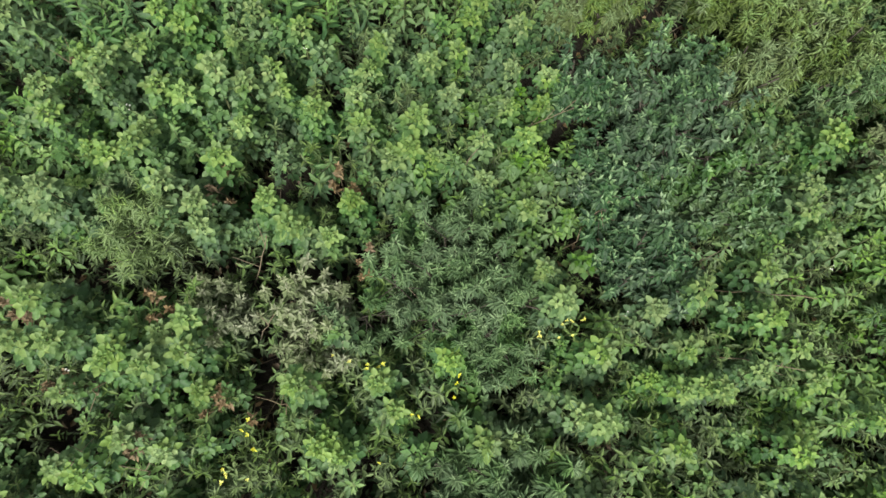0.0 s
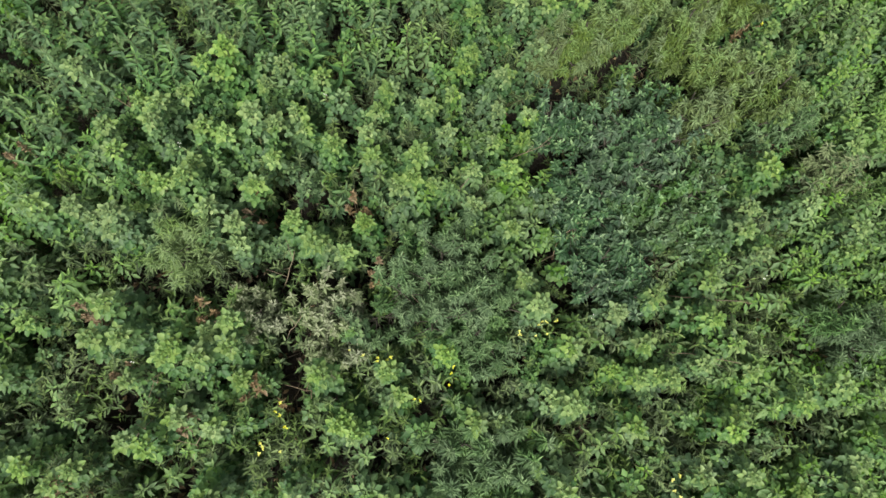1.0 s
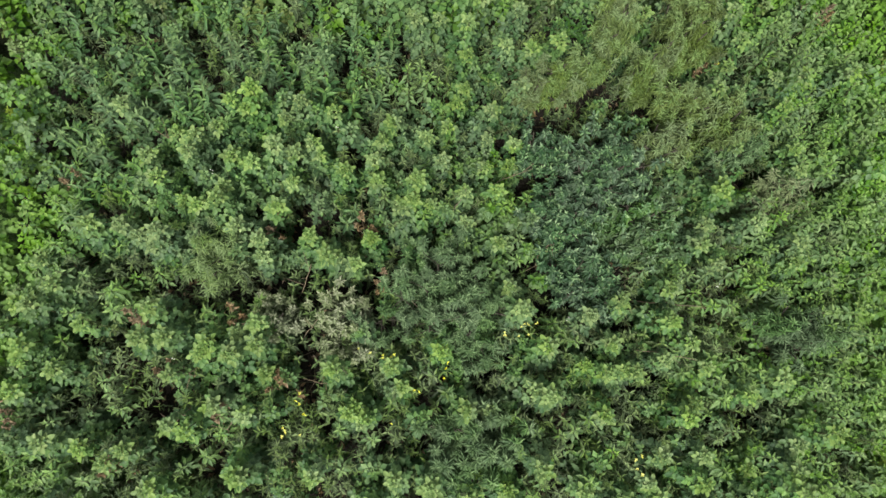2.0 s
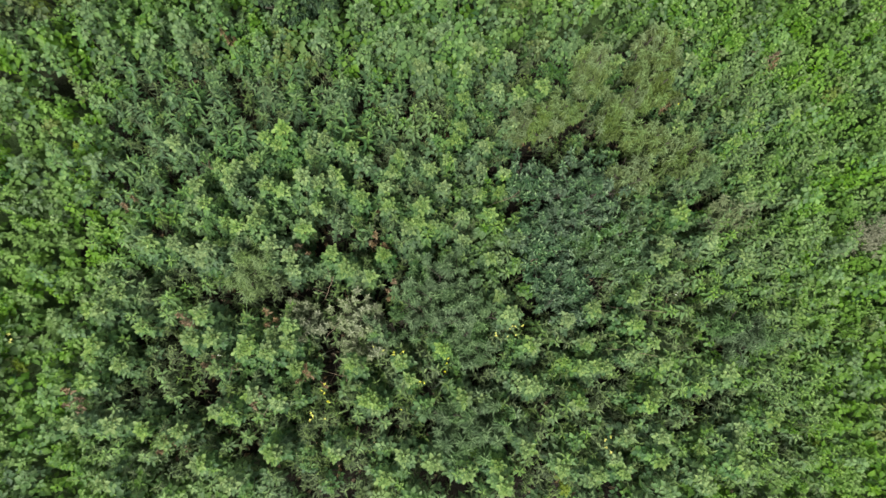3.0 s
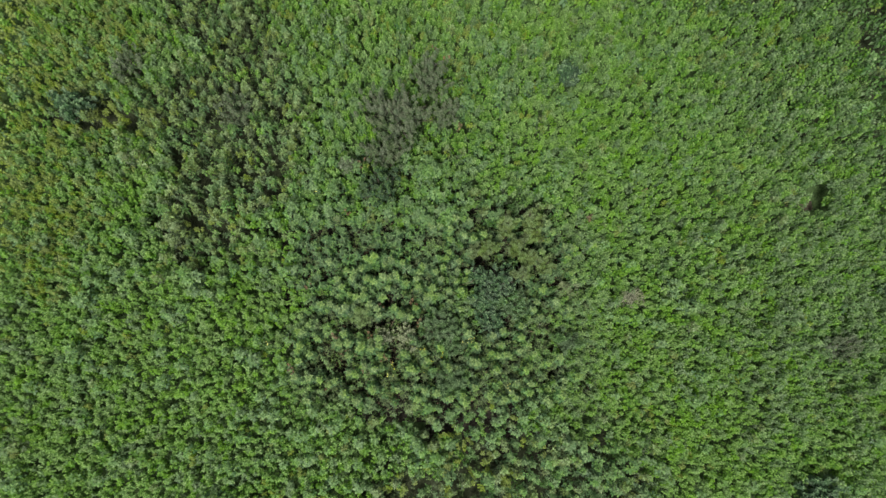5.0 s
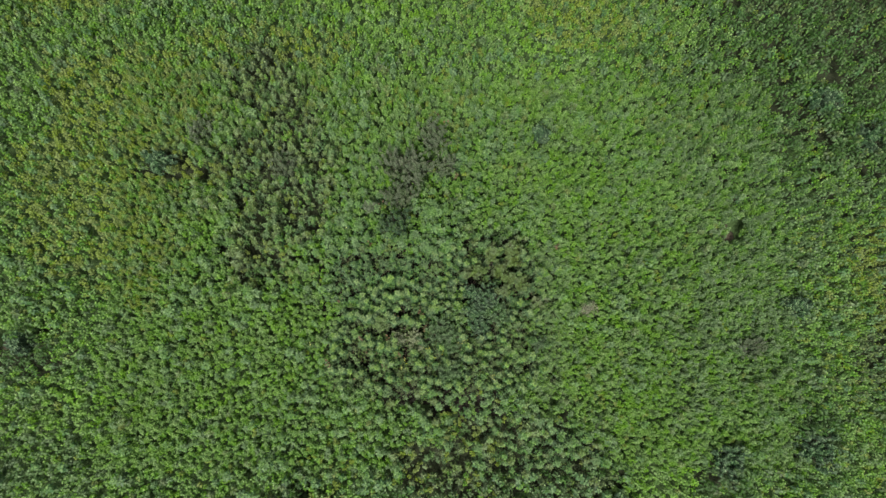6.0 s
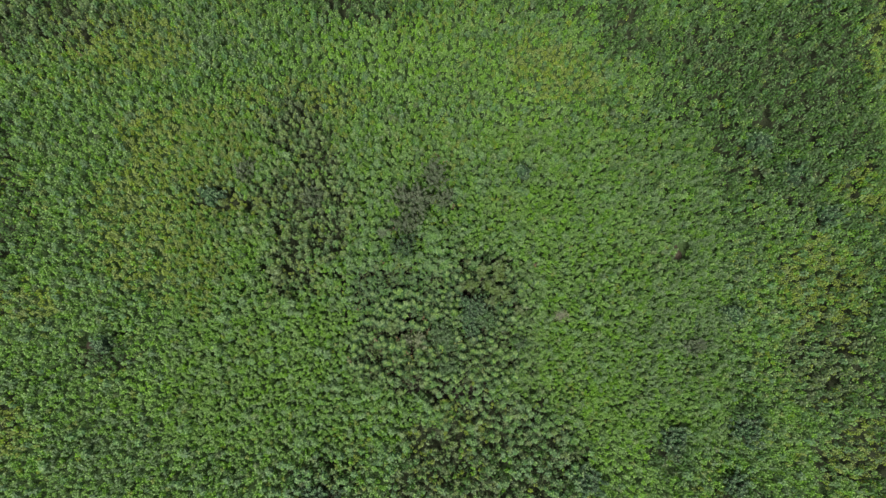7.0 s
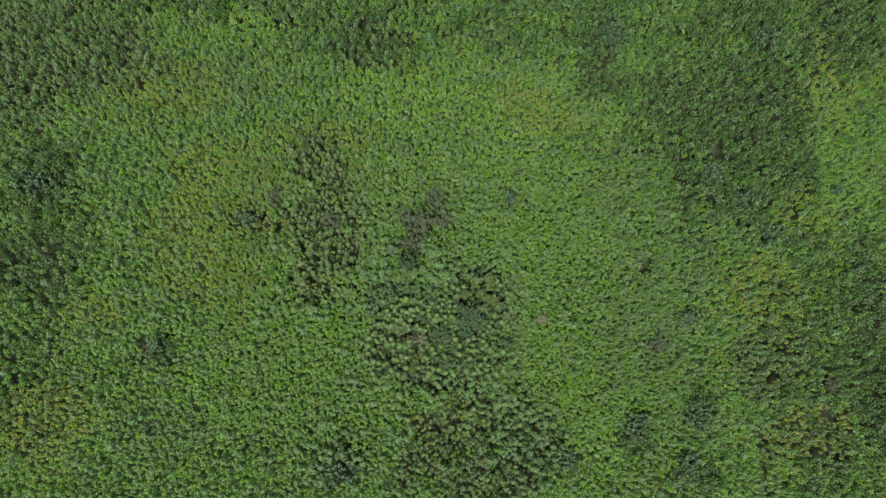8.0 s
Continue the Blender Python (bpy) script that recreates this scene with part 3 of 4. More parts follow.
for x, y, rx, ry, top, leaves, label in (
        (1.63, 2.66, 0.34, 0.32, 1.35, 3200, "feathery olive-green plume of thread-like leaves"),
        (1.26, 2.56, 0.22, 0.24, 1.15, 1500, "small feathery olive plume among the canes"),
        (2.10, 3.24, 0.30, 0.36, 1.40, 3200, "feathery grey-olive plume with bare lower twigs"),
        (2.84, 3.46, 0.36, 0.30, 1.40, 3200, "feathery brownish-olive plume at the thicket's edge"),
        (2.86, 3.04, 0.40, 0.30, 1.45, 3600, "tall feathery olive-brown plume"),
        (2.42, 2.66, 0.30, 0.34, 1.40, 3000, "feathery olive plume above dark gaps"),
        (2.72, 2.36, 0.34, 0.28, 1.45, 3000, "feathery olive-green plume over the dark shrub"),
        (3.16, 2.20, 0.32, 0.28, 1.30, 2400, "feathery olive-green plume at the meadow's edge"),
        (2.46, 1.92, 0.30, 0.28, 1.40, 2200, "feathery olive plume rising from the dark shrub")):
    bush("olive_shrub", x, y, rx, ry, top, 0.058, 0.0125, leaves, M_OLIVE, label, limbs=9, twigs=10, upright=0.75, tips=M_OLIVE_TIP, loose=0.012, young=0.72)
bush("willow_bush", 3.35, 2.05, 0.36, 0.32, 1.05, 0.06, 0.014, 1500, M_WILLOW, "light green willow bush beside the olive shrubs", limbs=9, twigs=9, tips=M_WILLOW_TIP)
bush("willow_bush", 3.75, 0.14, 0.46, 0.36, 1.15, 0.07, 0.012, 2200, M_WILLOW, "grey-green feathery willow bush in the herbs", limbs=10, twigs=10, upright=0.8, tips=M_WILLOW_TIP)
bush("willow_bush", 3.80, 1.52, 0.46, 0.28, 0.95, 0.06, 0.013, 1500, M_GREY, "pale grey-green low willow bush in the meadow", limbs=9, twigs=9, tips=M_WILLOW_TIP)
bush("dark_shrub", -1.26, 4.30, 0.66, 0.66, 1.45, 0.060, 0.020, 5200, M_TEAL, "dark grey-green shrub with bare lower twigs", limbs=13, twigs=13, upright=0.8, tips=M_DULL, young=0.78)
bush("smoky_shrub", -1.20, 5.30, 0.70, 0.62, 1.35, 0.065, 0.020, 4400, M_SMOKE, "smoky grey-green shrub with reddish shoots", limbs=12, twigs=11, upright=0.7, tips=M_SMOKE_TIP, young=0.78)
bush("smoky_shrub", -0.85, 6.35, 1.25, 0.95, 1.50, 0.065, 0.020, 9000, M_SMOKE, "wide brownish-grey shrub with reddish shoots", limbs=16, twigs=13, upright=0.7, tips=M_SMOKE_TIP, young=0.78)
bush("smoky_shrub", 0.05, 7.55, 0.72, 0.82, 1.30, 0.065, 0.020, 5000, M_SMOKE, "brownish-grey shrub with withered shoots", limbs=12, twigs=11, upright=0.7, tips=M_SMOKE_TIP, young=0.78)
bush("smoky_shrub", 0.55, 6.55, 0.50, 0.60, 1.20, 0.055, 0.017, 3000, M_SMOKE, "thin brownish-grey shrub with bare twigs", limbs=10, twigs=9, upright=0.7, tips=M_SMOKE_TIP, young=0.78)
for x, y, s in ((18.24, 5.98, 0.75), (10.36, -3.87, 0.85), (13.60, -3.50, 0.95), (-4.6, -6.1, 1.0), (10.0, 17.3, 1.2), (18.7, 17.3, 1.2), (-20.0, 8.2, 1.1), (13.3, 1.5, 0.5), (4.05, 7.8, 0.32), (22.3, 8.5, 0.3), (-9.5, 6.4, 0.6),
                (6.6, -5.6, 0.8), (12.9, -5.8, 0.7), (16.7, 8.0, 0.9), (15.2, 9.4, 0.8), (-13.6, 0.1, 0.45)):
    bush("dark_shrub", x, y, s, s * 0.9, 1.2, 0.09, 0.045, 1600, M_TEAL, "rounded dark green shrub standing in the meadow", limbs=11, twigs=9, group="dark shrubs in the meadow", tips=M_TEAL_TIP, young=0.86)
for x, y, s in ((11.46, -0.06, 0.6), (-2.2, 4.9, 0.22), (-5.2, 6.4, 0.7), (-8.2, 7.6, 0.7), (21.0, -2.0, 0.8)):
    bush("smoky_shrub", x, y, s, s, 1.1, 0.07, 0.025, 1200, M_SMOKE, "small smoky grey shrub standing in the meadow", limbs=10, twigs=8, group="grey shrubs in the meadow", tips=M_SMOKE_TIP, young=0.78)
bush("dead_bush", 5.63, 1.33, 0.42, 0.30, 0.88, 0.05, 0.008, 900, M_PALE, "dead bush of pale grey bare twigs", category="dead bush", limbs=14, twigs=15, bark=M_PALE, upright=0.35, loose=0.012)


def in_shrub(x, y, margin=0.6):
    hit = np.zeros(np.shape(x), bool)
    for cx, cy, rx, ry in SHRUBS:
        hit |= np.hypot((x - cx) / rx, (y - cy) / ry) < margin
    return hit


# ---- raspberry canes and herbs near the start, each a thing ----
CANES_WEST = [(-1.80, 2.06), (-1.54, 2.17), (-2.44, 1.69), (-2.17, 1.94), (-1.91, 1.90), (-2.03, 1.72), (-2.25, 1.50), (-2.10, 1.33), (-1.95, 1.20), (-2.01, 1.07), (-2.28, 1.04), (-2.33, 0.91), (-2.10, 0.90), (-1.71, 1.54), (-1.71, 1.34), (-1.64, 1.81), (-1.32, 1.33), (-1.41, 1.10), (-1.33, 1.77), (-1.24, 1.66), (-1.06, 1.60), (-0.84, 1.85), (-0.82, 1.76), (-1.04, 1.80)]
CANES_NORTH = [(-1.47, 2.35), (-1.63, 2.30), (-1.38, 2.24), (-1.13, 2.23), (-0.92, 2.24), (-1.14, 0.93), (-0.90, 0.92), (-0.72, 0.94), (-1.29, 0.81), (-2.56, 2.28), (-0.67, 2.18), (-0.21, 1.92), (-0.22, 1.80), (-0.21, 1.62), (-0.61, 1.61), (0.53, 2.30), (0.77, 2.31), (0.47, 2.01), (0.79, 2.00), (1.21, 2.02), (1.05, 1.80), (0.70, 1.72), (0.35, 1.80), (0.12, 2.02)]
CANES_SOUTH = [(0.13, 1.48), (0.24, 1.44), (0.16, 1.28), (0.08, 1.13), (0.61, 1.49), (0.91, 1.54), (-0.30, 0.95), (0.64, 1.09), (0.81, 1.03), (-0.62, 0.94), (-0.47, 0.76), (-0.09, 2.20), (1.13, 2.37), (-2.18, 0.25), (-2.03, 0.18), (-2.07, 0.08), (-2.34, 0.01), (-1.71, 0.18), (-1.57, 0.10), (-1.27, 0.14), (-1.28, 0.01), (-1.46, -0.11), (-2.03, -0.16), (-1.22, -0.35), (-1.63, -0.39), (-1.83, -0.57), (-1.98, -0.68), (-1.79, -0.14), (-1.37, -0.61), (0.35, 0.03), (-0.01, -0.47), (0.48, -0.44), (-0.38, -0.47), (-0.39, -0.60), (-0.50, -0.71), (1.00, 0.29), (-0.56, -0.25), (1.01, 0.55), (0.92, -0.50), (1.19, -0.45), (0.01, -0.11)]
CANES_EAST = [(1.99, 0.40), (2.44, 0.26), (2.58, 0.55), (1.72, 0.15), (2.06, 0.06), (1.64, -0.14), (1.76, -0.22), (2.24, -0.14), (2.48, -0.10), (1.87, -0.52), (2.05, -0.34), (2.84, -0.23), (2.74, -0.41), (2.59, -0.57), (1.35, -0.08), (1.37, -0.44), (2.56, 0.07), (3.08, 0.81), (3.30, 2.09), (2.96, 1.31), (2.85, 1.06)]
rng = np.random.RandomState(11)


def planted(name, kind, materials, label, category, group, places, variants=5, size=(0.88, 1.15)):
    """Plants of one kind: a few grown apart, the rest copies of them, each turned and sized its own way."""
    grown = []
    for k, (x, y) in enumerate(places):
        z, turn, s = float(land(x, y)), rng.uniform(0, 360), rng.uniform(*size)
        if len(grown) < variants:
            ob = thing(name, x, y, z, label, category, group, turn, 1.0)
            stems, *foliage = kind(np.random.RandomState(40 + k), 2)
            for h in stems:
                part("stem", h, materials[0], ob)
            for part_name, h, m in zip(("leaves", "young_leaves", "half_grown_leaves"), foliage, materials[1:]):
                if h.count:
                    part(part_name, h, m, ob)
            grown.append(ob)
        else:
            copy_thing(grown[k % variants], pose(x, y, z, rng.uniform(-5, 5), rng.uniform(-5, 5), turn) @ Matrix.Scale(s, 4))


canes = CANES_WEST + CANES_NORTH + CANES_SOUTH + CANES_EAST
x, y = scatter(rng, *NEAR, 0.235)
taken = np.array(canes)
HOLES = [(-1.03, 1.13, 0.22, 0.14), (-0.16, 0.66, 0.11, 0.11), (1.20, 1.55, 0.07, 0.09), (1.55, -0.28, 0.12, 0.12), (-2.95, 0.15, 0.2, 0.14), (1.0, 2.18, 0.11, 0.09), (1.42, 2.30, 0.12, 0.10), (-2.25, -0.42, 0.12, 0.08), (-1.55, 0.55, 0.10, 0.08)]

SPARSE = [(0.95, 2.05, 0.75, 0.55), (-1.95, -0.45, 0.75, 0.5)] # more twigs than leaves


def in_hole(x, y):
    hit = np.zeros(np.shape(x), bool)
    for cx, cy, rx, ry in HOLES:
        hit |= np.hypot((x - cx) / rx, (y - cy) / ry) < 1
    return hit


free = (np.hypot(x[:, None] - taken[:, 0], y[:, None] - taken[:, 1]).min(1) > 0.14) & ~in_shrub(x, y, 0.8) & ~in_hole(x, y) & (rng.rand(len(x)) > 0.7 * amount(x, y, SPARSE))
x, y = x[free], y[free]
core, draw = amount(x, y, THICKET + CANES), rng.rand(len(x))
upper_west = (x < 0.2) & (y > 1.2)
outside_first = (x < -2.5) | (x > 3.2) | (y > 2.4) | (y < -0.9)
kinds = np.where(rng.rand(len(x)) > core + 0.12, 3, np.where(upper_west & (draw < 0.62), 1, np.where(outside_first & (draw < 0.45), 0, np.where((y < 0.6) & (draw > 0.88), 3, 2))))
more = [list(zip(x[kinds == k], y[kinds == k])) for k in range(4)]
planted("raspberry_cane", raspberry, (M_STEM, M_RASP, M_YOUNG, M_RISING), "leafy raspberry cane with blue-green leaves and a pale tip", "raspberry plant", "raspberry canes in the thicket", canes + more[0], 7)
planted("broad_leaved_herb", broad_herb, (M_STEM, M_LANCE, M_RISING, M_LANCE), "upright herb with a star of pointed dark green leaves", "herb", "broad-leaved herbs in the thicket", more[1], 5)
planted("fine_leaved_herb", fine_herb, (M_STEM, M_FINE, M_FINE_TIP, M_FINE), "thin herb with stars of narrow olive-green leaves", "herb", "fine-leaved herbs in the thicket", more[2], 6)
planted("nettle", nettle, (M_STEM, M_RISING, M_CREST, M_RISING), "light green nettle with pointed leaves", "nettle", "nettles at the thicket's edge", more[3], 5)


# ---- the rest of the field ----
def field(name, label, category, kind, materials, seed, mid_places, far_places, height=1.0, uneven=0.22):
    h = Heap()
    r = np.random.RandomState(seed)
    for detail, (x, y) in ((1, mid_places), (0, far_places)):
        shapes = [joined(kind(np.random.RandomState(seed * 10 + k), detail)) for k in range(6)]
        which = r.randint(0, 6, len(x))
        for k, s in enumerate(shapes):
            px, py = x[which == k], y[which == k]
            c = len(px)
            lift = height * r.uniform(1 - uneven, 1 + uneven, c) * (1 - uneven * 0.8 + uneven * 1.6 * value_noise(px, py, 0.9, 2)) * (1 + 0.12 * amount(px, py, COARSE))
            at = np.stack([px, py, land(px, py)], 1)
            h.place(s[:2], at, rotation(r.uniform(0, 6.28, c), r.normal(0, 0.08, c), r.normal(0, 0.08, c)), lift, s[2])
    if h.count:
        tagged(new(name, h.mesh(name, *materials)), label, category, kind="stuff")


r = np.random.RandomState(23)
CLEARINGS = [(11.19, 4.30, 0.42, 0.42), (-14.28, 0.11, 0.36, 0.36), (16.9, -6.0, 0.16, 2.0), (19.8, 7.3, 0.14, 1.0)]


def cleared(x, y):
    hit = np.zeros(np.shape(x), bool)
    for cx, cy, rx, ry in CLEARINGS:
        hit |= np.hypot((x - cx) / rx, (y - cy) / ry) < 1
    return hit


def thinned(x, y):
    """A ragged share of places stays bare, more in the thicket and where plants stand coarse."""
    return 0.30 * amount(x, y, OLIVE_MIX) + 0.30 * amount(x, y, THICKET) + 0.18 * amount(x, y, CANES) + 0.24 * amount(x, y, COARSE) + 0.28 * amount(x, y, DARK)


x, y = scatter(r, *MIDDLE, 0.190)
keep = ~cleared(x, y) & ~inside(x, y, NEAR) & ~in_shrub(x, y, 0.72) & (r.rand(len(x)) > thinned(x, y))
mx, my = x[keep], y[keep]
x, y = scatter(r, -25, 27.5, -9.5, 21, 0.152)
keep = ~cleared(x, y) & ~inside(x, y, MIDDLE) & ~in_shrub(x, y, 0.6) & (r.rand(len(x)) > thinned(x, y))
fx, fy = x[keep], y[keep]


def sorted_out(x, y):
    """Which of the kinds grows at each place."""
    core, olive, dark, gold = amount(x, y, THICKET), amount(x, y, OLIVE_MIX), amount(x, y, DARK), amount(x, y, GOLDEN)
    cane = amount(x, y, CANES)
    lush, dull, coarse = amount(x, y, BRIGHT), amount(x, y, BLUISH), amount(x, y, COARSE)
    swell = value_noise(x, y, 3.0, 3)
    close = np.clip(1.4 - np.hypot(x, y - 2) / 7, 0, 1)
    rest = (1 - core) * (1 - olive) * (1 - 0.7 * cane) * (1 - 0.8 * dark)
    w = np.stack([0.07 + 0.30 * close + 1.0 * core * (1 - olive) + 0.2 * olive + 1.6 * cane * (1 - core),
                  0.05 + 0.9 * core + 1.7 * dark + 0.8 * olive + 0.8 * coarse * rest,
                  0.02 + 1.0 * core + 1.8 * olive + 0.2 * dark,
                  1.0 * rest + 0.08 + 0.35 * olive,
                  0.05 + 3.2 * gold * (1 - 0.6 * core) + 0.25 * (swell > 0.66) * rest + 0.3 * olive,
                  0.004 + 0.01 * gold,
                  0.10 * rest + 1.6 * lush * rest,
                  0.16 * rest + 1.4 * dull * rest + 0.4 * dark + 0.3 * core + 0.7 * olive], 0)
    w = w / w.sum(0)
    return (r.rand(len(x))[None] > np.cumsum(w, 0)).sum(0)


mk, fk = sorted_out(mx, my), sorted_out(fx, fy)
for k, (name, label, category, kind, materials, height) in enumerate((
        ("raspberry_thicket", "thicket of raspberry canes with pale growing tips", "raspberry thicket", raspberry, (M_STEM, M_RASP, M_RISING, M_RISING), 1.0),
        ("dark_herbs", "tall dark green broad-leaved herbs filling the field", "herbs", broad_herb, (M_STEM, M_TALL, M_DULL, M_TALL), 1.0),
        ("olive_herbs", "clumps of olive-green herbs with brownish stems", "herbs", raspberry, (M_STEM, M_FINE, M_OLIVE_TIP, M_OLIVE), 0.9),
        ("nettle_meadow", "dense light green nettles and herbs covering the field", "meadow", nettle, (M_STEM, M_MEADOW, M_CREST, M_MEADOW), 0.95),
        ("yellowish_herbs", "yellow-green herbs in patches of the field", "herbs", nettle, (M_STEM, M_YELLOW, M_YELLOW, M_YELLOW), 0.9),
        ("tall_grass", "tufts of tall green grass between the herbs", "grass", grass, (M_STEM, M_MEADOW, M_MEADOW, M_MEADOW), 1.1),
        ("bright_nettles", "bright green young nettles in patches of the field", "meadow", nettle, (M_STEM, M_BRIGHT, M_BRIGHT, M_BRIGHT), 0.95),
        ("grey_green_herbs", "dull grey-green herbs with pale tops in the field", "herbs", nettle, (M_STEM, M_DULL, M_DULL_TIP, M_DULL), 1.0))):
    field(name, label, category, kind, materials, 60 + k, (mx[mk == k], my[mk == k]), (fx[fk == k], fy[fk == k]), height, 0.12 if k in (3, 4, 6) else 0.22)

# low growth under the taller plants
x, y = scatter(r, -3.6, 4.8, -1.7, 3.5, 0.185)
keep = ~in_hole(x, y) & (r.rand(len(x)) < 0.80)
upper = y > 0.8
field("undergrowth", "low fine-leaved weeds under the canes", "undergrowth", fine_herb, (M_STEM, M_FINE, M_FINE_TIP, M_FINE), 90, (x[keep & upper], y[keep & upper]), (x[:0], y[:0]), 0.62)
field("fine_weeds", "fine-leaved weeds filling the gaps between canes", "undergrowth", fine_herb, (M_STEM, M_FINE, M_FINE_TIP, M_FINE), 95, (x[keep & ~upper], y[keep & ~upper]), (x[:0], y[:0]), 0.88)
x, y = scatter(r, -3.6, 4.8, -1.7, 3.5, 0.22)
dense = amount(x, y, THICKET + CANES) > 0.4
keep = ~in_hole(x, y) & dense & (r.rand(len(x)) < np.where(y > 0.8, 0.65, 0.25) - 0.8 * amount(x, y, SPARSE))
field("low_brambles", "low bramble shoots in the shade of the canes", "bramble undergrowth", raspberry, (M_STEM, M_RASP, M_RISING, M_RASP), 91, (x[keep], y[keep]), (x[:0], y[:0]), 0.74)
field("low_nettles", "young light green nettles between the taller ones", "nettles", nettle, (M_STEM, M_RISING, M_MEADOW, M_RISING), 92, (x[~dense], y[~dense]), (x[:0], y[:0]), 0.85)

x, y = scatter(r, *MIDDLE, 0.17)
keep = ~cleared(x, y) & ~inside(x, y, NEAR) & (np.maximum(amount(x, y, THICKET), amount(x, y, OLIVE_MIX)) < 0.5)
field("meadow_undergrowth", "low shaded herbs under the nettles", "undergrowth", nettle, (M_STEM, M_MEADOW, M_MEADOW, M_MEADOW), 96, (x[:0], y[:0]), (x[keep], y[keep]), 0.84)

# fallen leaves and twigs on the soil
litter = Heap()
count = 3800
lx, ly = r.uniform(-3.6, 4.8, count), r.uniform(-1.7, 3.5, count)
lz = land(lx, ly) + r.uniform(0.02, 0.10, count)
at = np.stack([lx, ly, lz], 1)
turn = rotation(r.uniform(0, 6.28, count), r.normal(0, 0.3, count), r.normal(0, 0.4, count))
litter.place(leaf_shape(1.0, 0.55, 0.3, 0.2, 1), at[:2600], turn[:2600], r.uniform(0.05, 0.10, 2600), 0)
litter.place(leaf_shape(1.0, 0.03, 0.5, 0.1, 1), at[2600:], turn[2600:], r.uniform(0.15, 0.4, 1200), 1)
tagged(new("leaf_litter", litter.mesh("leaf_litter", M_RUST, M_STRAW)), "brown fallen leaves and dry twigs on the soil", "leaf litter", kind="stuff")

# low weeds under the thicket, and the wider field
x, y = scatter(r, -8, 9, -8.5, 10.5, 0.17)
keep = (np.maximum(amount(x, y, THICKET), amount(x, y, OLIVE_MIX)) > 0.35) & ~inside(x, y, NEAR) & (r.rand(len(x)) < 0.55)
field("thicket_undergrowth", "low weeds under the thicket", "undergrowth", fine_herb, (M_STEM, M_FINE, M_FINE_TIP, M_FINE), 94, (x[:0], y[:0]), (x[keep], y[keep]), 0.75)
x, y = scatter(r, -40, 44, -26, 38, 0.6)
keep = ~inside(x, y, (-25, 27.5, -9.5, 21))
field("field_edge_herbs", "green herbs and grass of the wider field", "meadow", nettle, (M_STEM, M_MEADOW, M_MEADOW, M_MEADOW), 93, (x[:0], y[:0]), (x[keep], y[keep]), 1.5)


# ---- flowers, withered plants, dry stalks, bare earth ----
def flower(name, x, y, z, material, size, label, group, seed):
    """A thin stalk with a head of petals on top."""
    r = np.random.RandomState(seed)
    ob = thing(name, x, y, float(land(x, y)), label, "flower", group)
    stalk = Heap()
    stalk.tube([(0, 0, 0), (r.normal(0, 0.01), r.normal(0, 0.01), z * 0.5), (0, 0, z)], [0.004, 0.003, 0.002], sides=4)
    part("stem", stalk, M_STEM, ob)
    tuft = Heap()
    yaw = np.arange(8) * 2.4
    tuft.place(leaf_shape(1.0, 0.3, 0.2, 0.3, 1), np.stack([np.zeros(8), np.zeros(8), np.linspace(0.5, 0.95, 8) * z], 1), rotation(yaw, 0.1 * np.ones(8)), r.uniform(0.04, 0.07, 8))
    part("leaves", tuft, M_FINE_TIP, ob)
    for k in range(r.randint(1, 4)):
        head = Heap()
        at = np.array([r.normal(0, size * 0.8), r.normal(0, size * 0.8), z + r.uniform(0, 0.03)])
        yaw = np.arange(5) * 1.257 + r.uniform(0, 1) + r.uniform(-0.3, 0.3, 5)
        head.place(leaf_shape(1.0, 0.62, 0.2, -0.1, 1), np.tile(at, (5, 1)), rotation(yaw, r.uniform(-0.1, 0.9, 5), r.uniform(-0.5, 0.5, 5)), r.uniform(0.5, 1.15, 5) * size * 0.42)
        part("flower_head", head, material, ob)
    return ob


YELLOW = [(1.00, 0.31), (0.92, 0.11), (1.02, 0.09), (1.16, 0.21), (1.22, 0.14), (-0.16, -0.08), (-0.04, -0.04), (-0.33, -0.04), (0.41, -0.21), (0.13, -0.39), (-0.92, -0.43), (-0.82, -0.58), (-1.03, -0.67), (-1.01, -0.71), (-0.91, -0.75), (-0.12, -0.74), (1.14, 0.26),
          (2.08, -1.03), (2.13, -1.08), (2.17, -1.04), (-4.07, 0.10), (-4.45, 3.82), (-2.97, 4.09), (3.11, 2.82)]
for k, (x, y) in enumerate(YELLOW):
    flower("yellow_flower", x, y, 1.02 - float(land(x, y)), M_PETAL, 0.045 if k < 17 else 0.055, "wild herb with small bright yellow flowers", "yellow flowers in the thicket", 300 + k)
for k, (x, y) in enumerate([(-0.64, 2.08), (-1.78, 1.61), (1.52, 0.26), (-2.01, -0.09), (2.99, 0.60), (-4.76, 3.50), (0.72, -2.03)]):
    flower("white_flower", x, y, 0.98 - float(land(x, y)), M_WHITE, 0.018, "wild herb with tiny white flowers", "white flowers in the thicket", 400 + k)


def withered(r, detail):
    return star_herb(r, detail, 0.046, 0.021, 26, 0.92, 5, 0.08, 0.4, ruffle=0.9, crown=0.18)


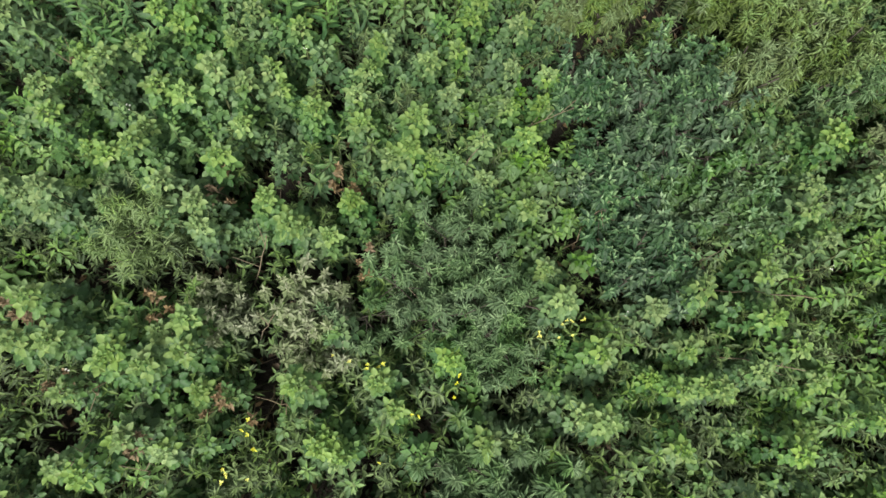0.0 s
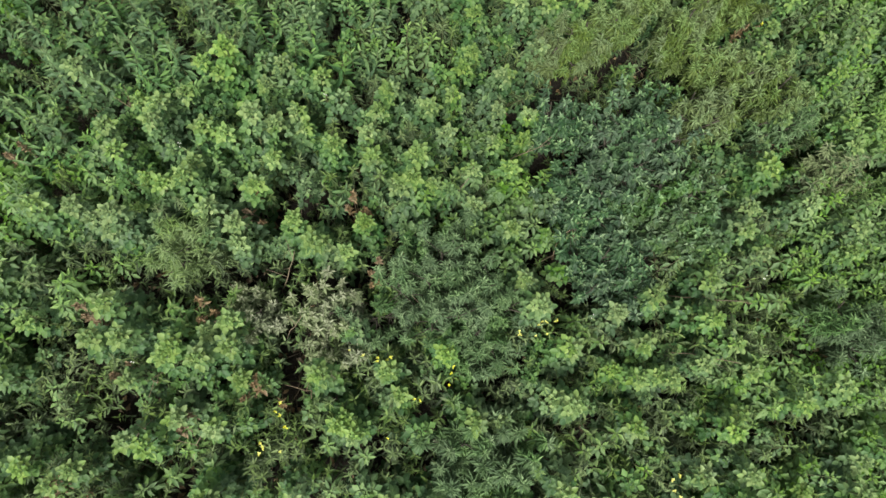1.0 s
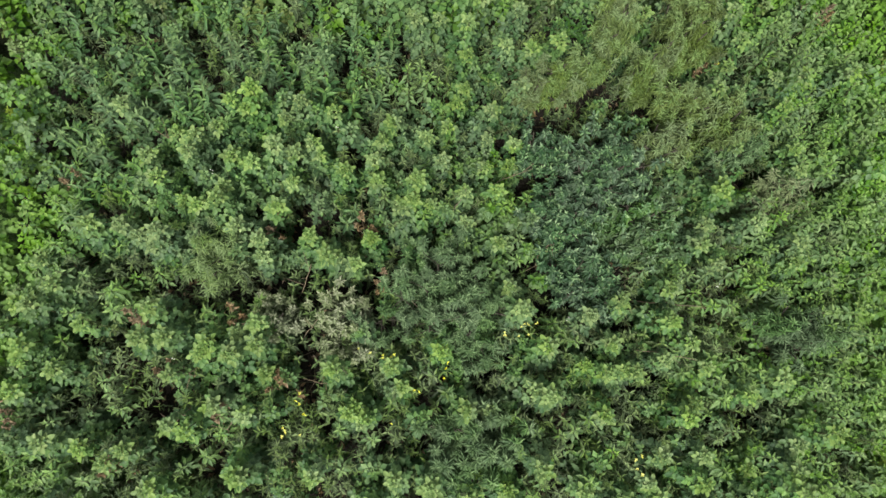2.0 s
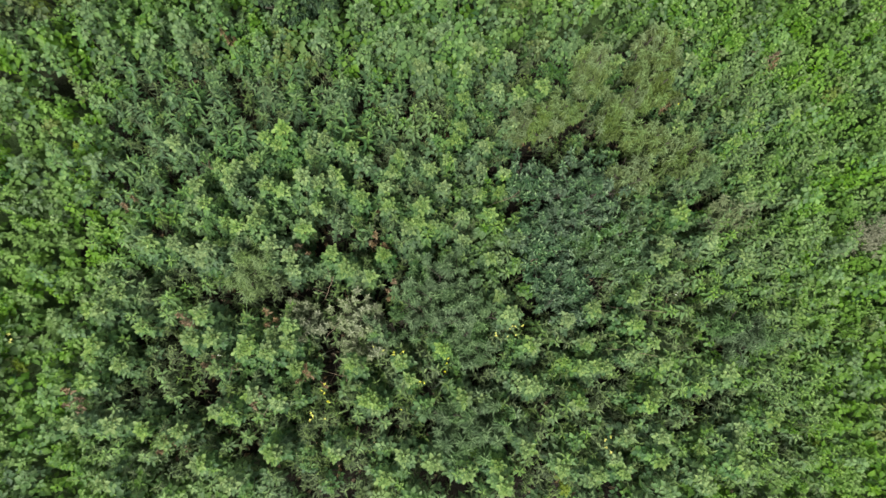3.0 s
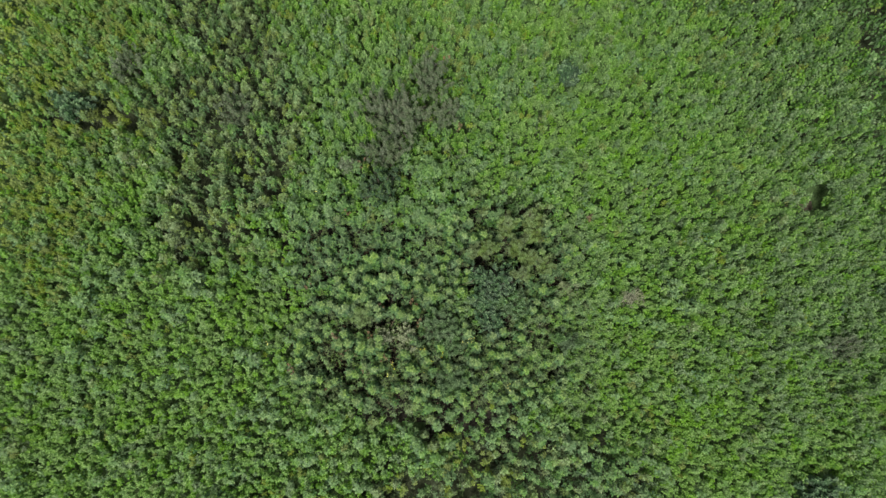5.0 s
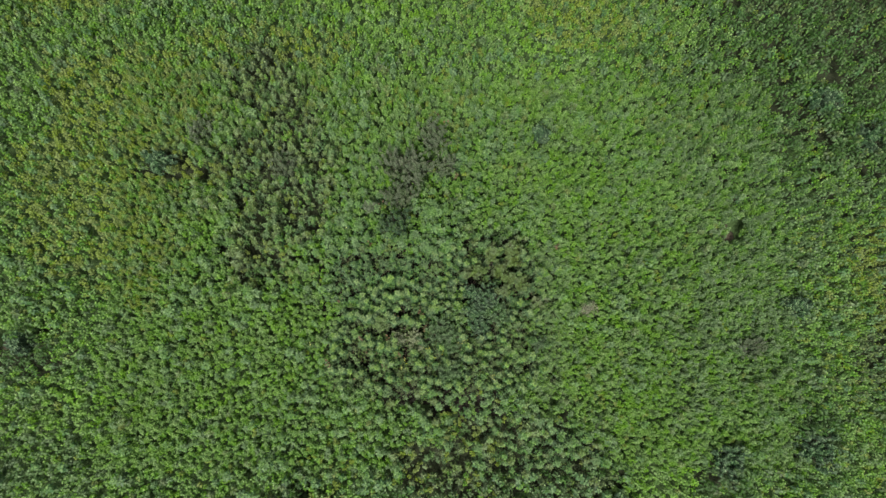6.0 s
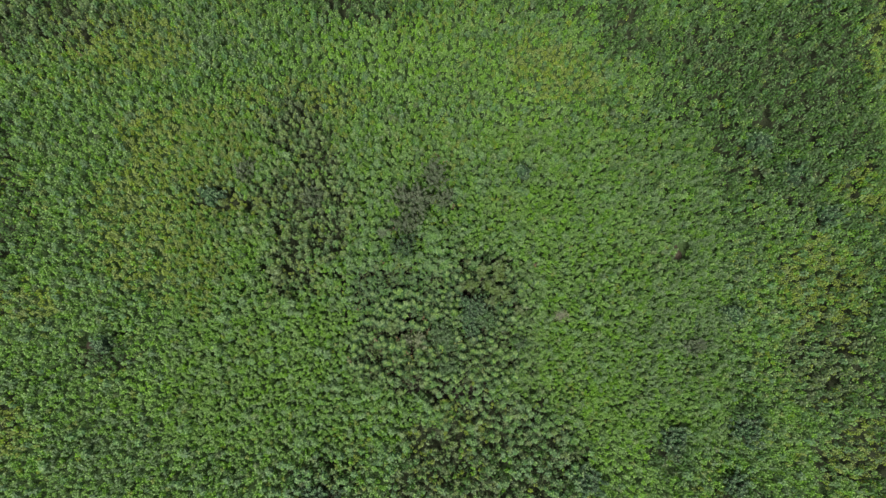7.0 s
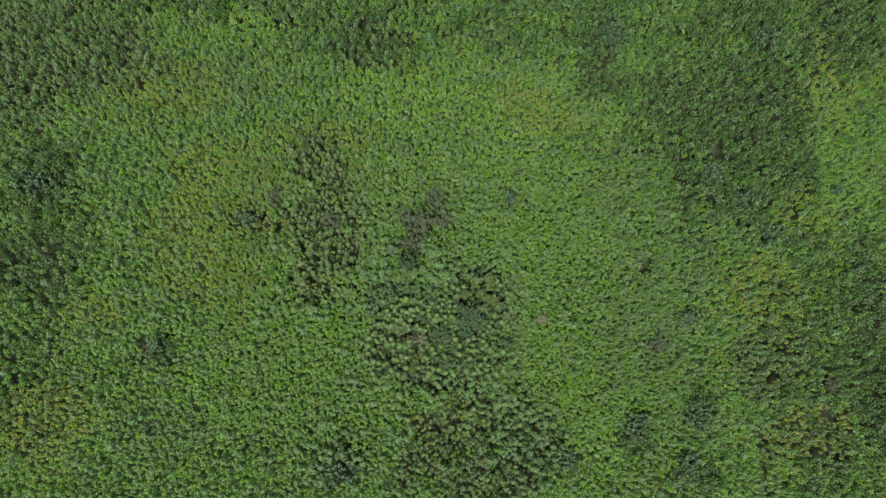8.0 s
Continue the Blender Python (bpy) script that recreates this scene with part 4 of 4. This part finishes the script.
planted("withered_plant", withered, (M_STRAW, M_RUST, M_RUST, M_RUST), "withered rust-brown plant with curled leaves", "withered plant", "withered plants in the thicket",
        [(-0.35, 1.17), (-2.34, 0.28), (-1.51, 0.26), (-1.04, -0.24), (-2.18, -0.20), (-1.61, -0.67), (-0.20, 0.70), (-1.25, 1.13), (-2.19, 3.58), (3.13, 2.85), (-3.53, -0.61), (-2.48, -0.99), (-3.17, 1.58), (-2.14, 4.91), (0.89, 6.19), (-1.89, 5.05), (0.55, 8.20), (0.20, 8.60), (6.14, 4.37), (4.41, 3.50), (-15.55, 12.77)], 4, (0.8, 1.0))


def dry_stalk(x0, y0, x1, y1, seed):
    """A bare dead stalk leaning through the herbs."""
    r = np.random.RandomState(seed)
    z = float(land(x0, y0))
    ob = thing("dry_stalk", x0, y0, z, "pale dry stalk leaning through the green herbs", "dry stalk", "dry stalks in the thicket")
    h = Heap()
    u = np.linspace(0, 1, 7)[:, None]
    foot = np.array([-(x1 - x0) * 0.6, -(y1 - y0) * 0.6, 0.0])
    end = np.array([x1 - x0, y1 - y0, 0.98])
    path = foot + (end - foot) * np.concatenate([u, u, u ** 0.45], 1) + r.normal(0, 0.012, (7, 3))
    h.tube(path, np.linspace(0.006, 0.0025, 7), sides=4)
    part("stem", h, M_STRAW, ob)
    for k in (3, 4, 5):
        twig = Heap()
        twig.tube([path[k], path[k] + r.normal(0, 0.07, 3) + (0, 0, 0.03)], [0.003, 0.0015], sides=3)
        part("twig", twig, M_STRAW, ob)


STALKS = [(0.93, 1.65, 1.24, 1.75), (-2.08, -0.69, -1.85, -0.56), (-1.59, -0.80, -1.44, -0.60), (2.23, 0.72, 2.06, 0.56), (2.38, -0.04, 2.70, -0.08), (-0.90, 0.14, -0.76, 0.25), (-0.79, -0.26, -0.65, -0.33), (2.49, 0.46, 2.85, 0.37), (0.00, 0.25, 0.22, 0.37), (-1.95, -0.25, -1.78, -0.22),
          (0.45, 1.35, 0.62, 1.50), (-0.95, 0.55, -0.80, 0.75), (1.30, 0.85, 1.45, 1.05), (-2.35, 2.10, -2.20, 1.95)]
for k, row in enumerate(STALKS):
    dry_stalk(*row, 500 + k)


def earth_mound(x, y, size, seed):
    r = np.random.RandomState(seed)
    h = Heap()
    rings, sides = 7, 20
    v, f = [(0, 0, 0.42 * size)], []
    for i in range(1, rings + 1):
        q = i / rings
        for j in range(sides):
            a = j * 2 * math.pi / sides
            reach = size * q * (1 + 0.18 * math.sin(3 * a + seed) + r.uniform(-0.07, 0.07))
            v.append((reach * math.cos(a), reach * math.sin(a), 0.42 * size * (1 - q * q) + r.uniform(-0.03, 0.03) - 0.06 * q))
    for j in range(sides):
        f.append((0, 1 + j, 1 + (j + 1) % sides))
        for i in range(rings - 1):
            p, n2 = 1 + i * sides + j, 1 + i * sides + (j + 1) % sides
            f += [(p, p + sides, n2 + sides), (p, n2 + sides, n2)]
    h.add(np.array(v, float), np.array(f))
    ob = new("earth_mound", h.mesh("earth_mound", M_EARTH))
    ob.matrix_basis = pose(x, y, float(land(x, y)))
    tagged(ob, "small mound of bare brown earth among the herbs", "earth mound", "earth mounds in the field")


earth_mound(11.10, 4.27, 0.46, 3)
earth_mound(-14.2, 0.11, 0.40, 4)
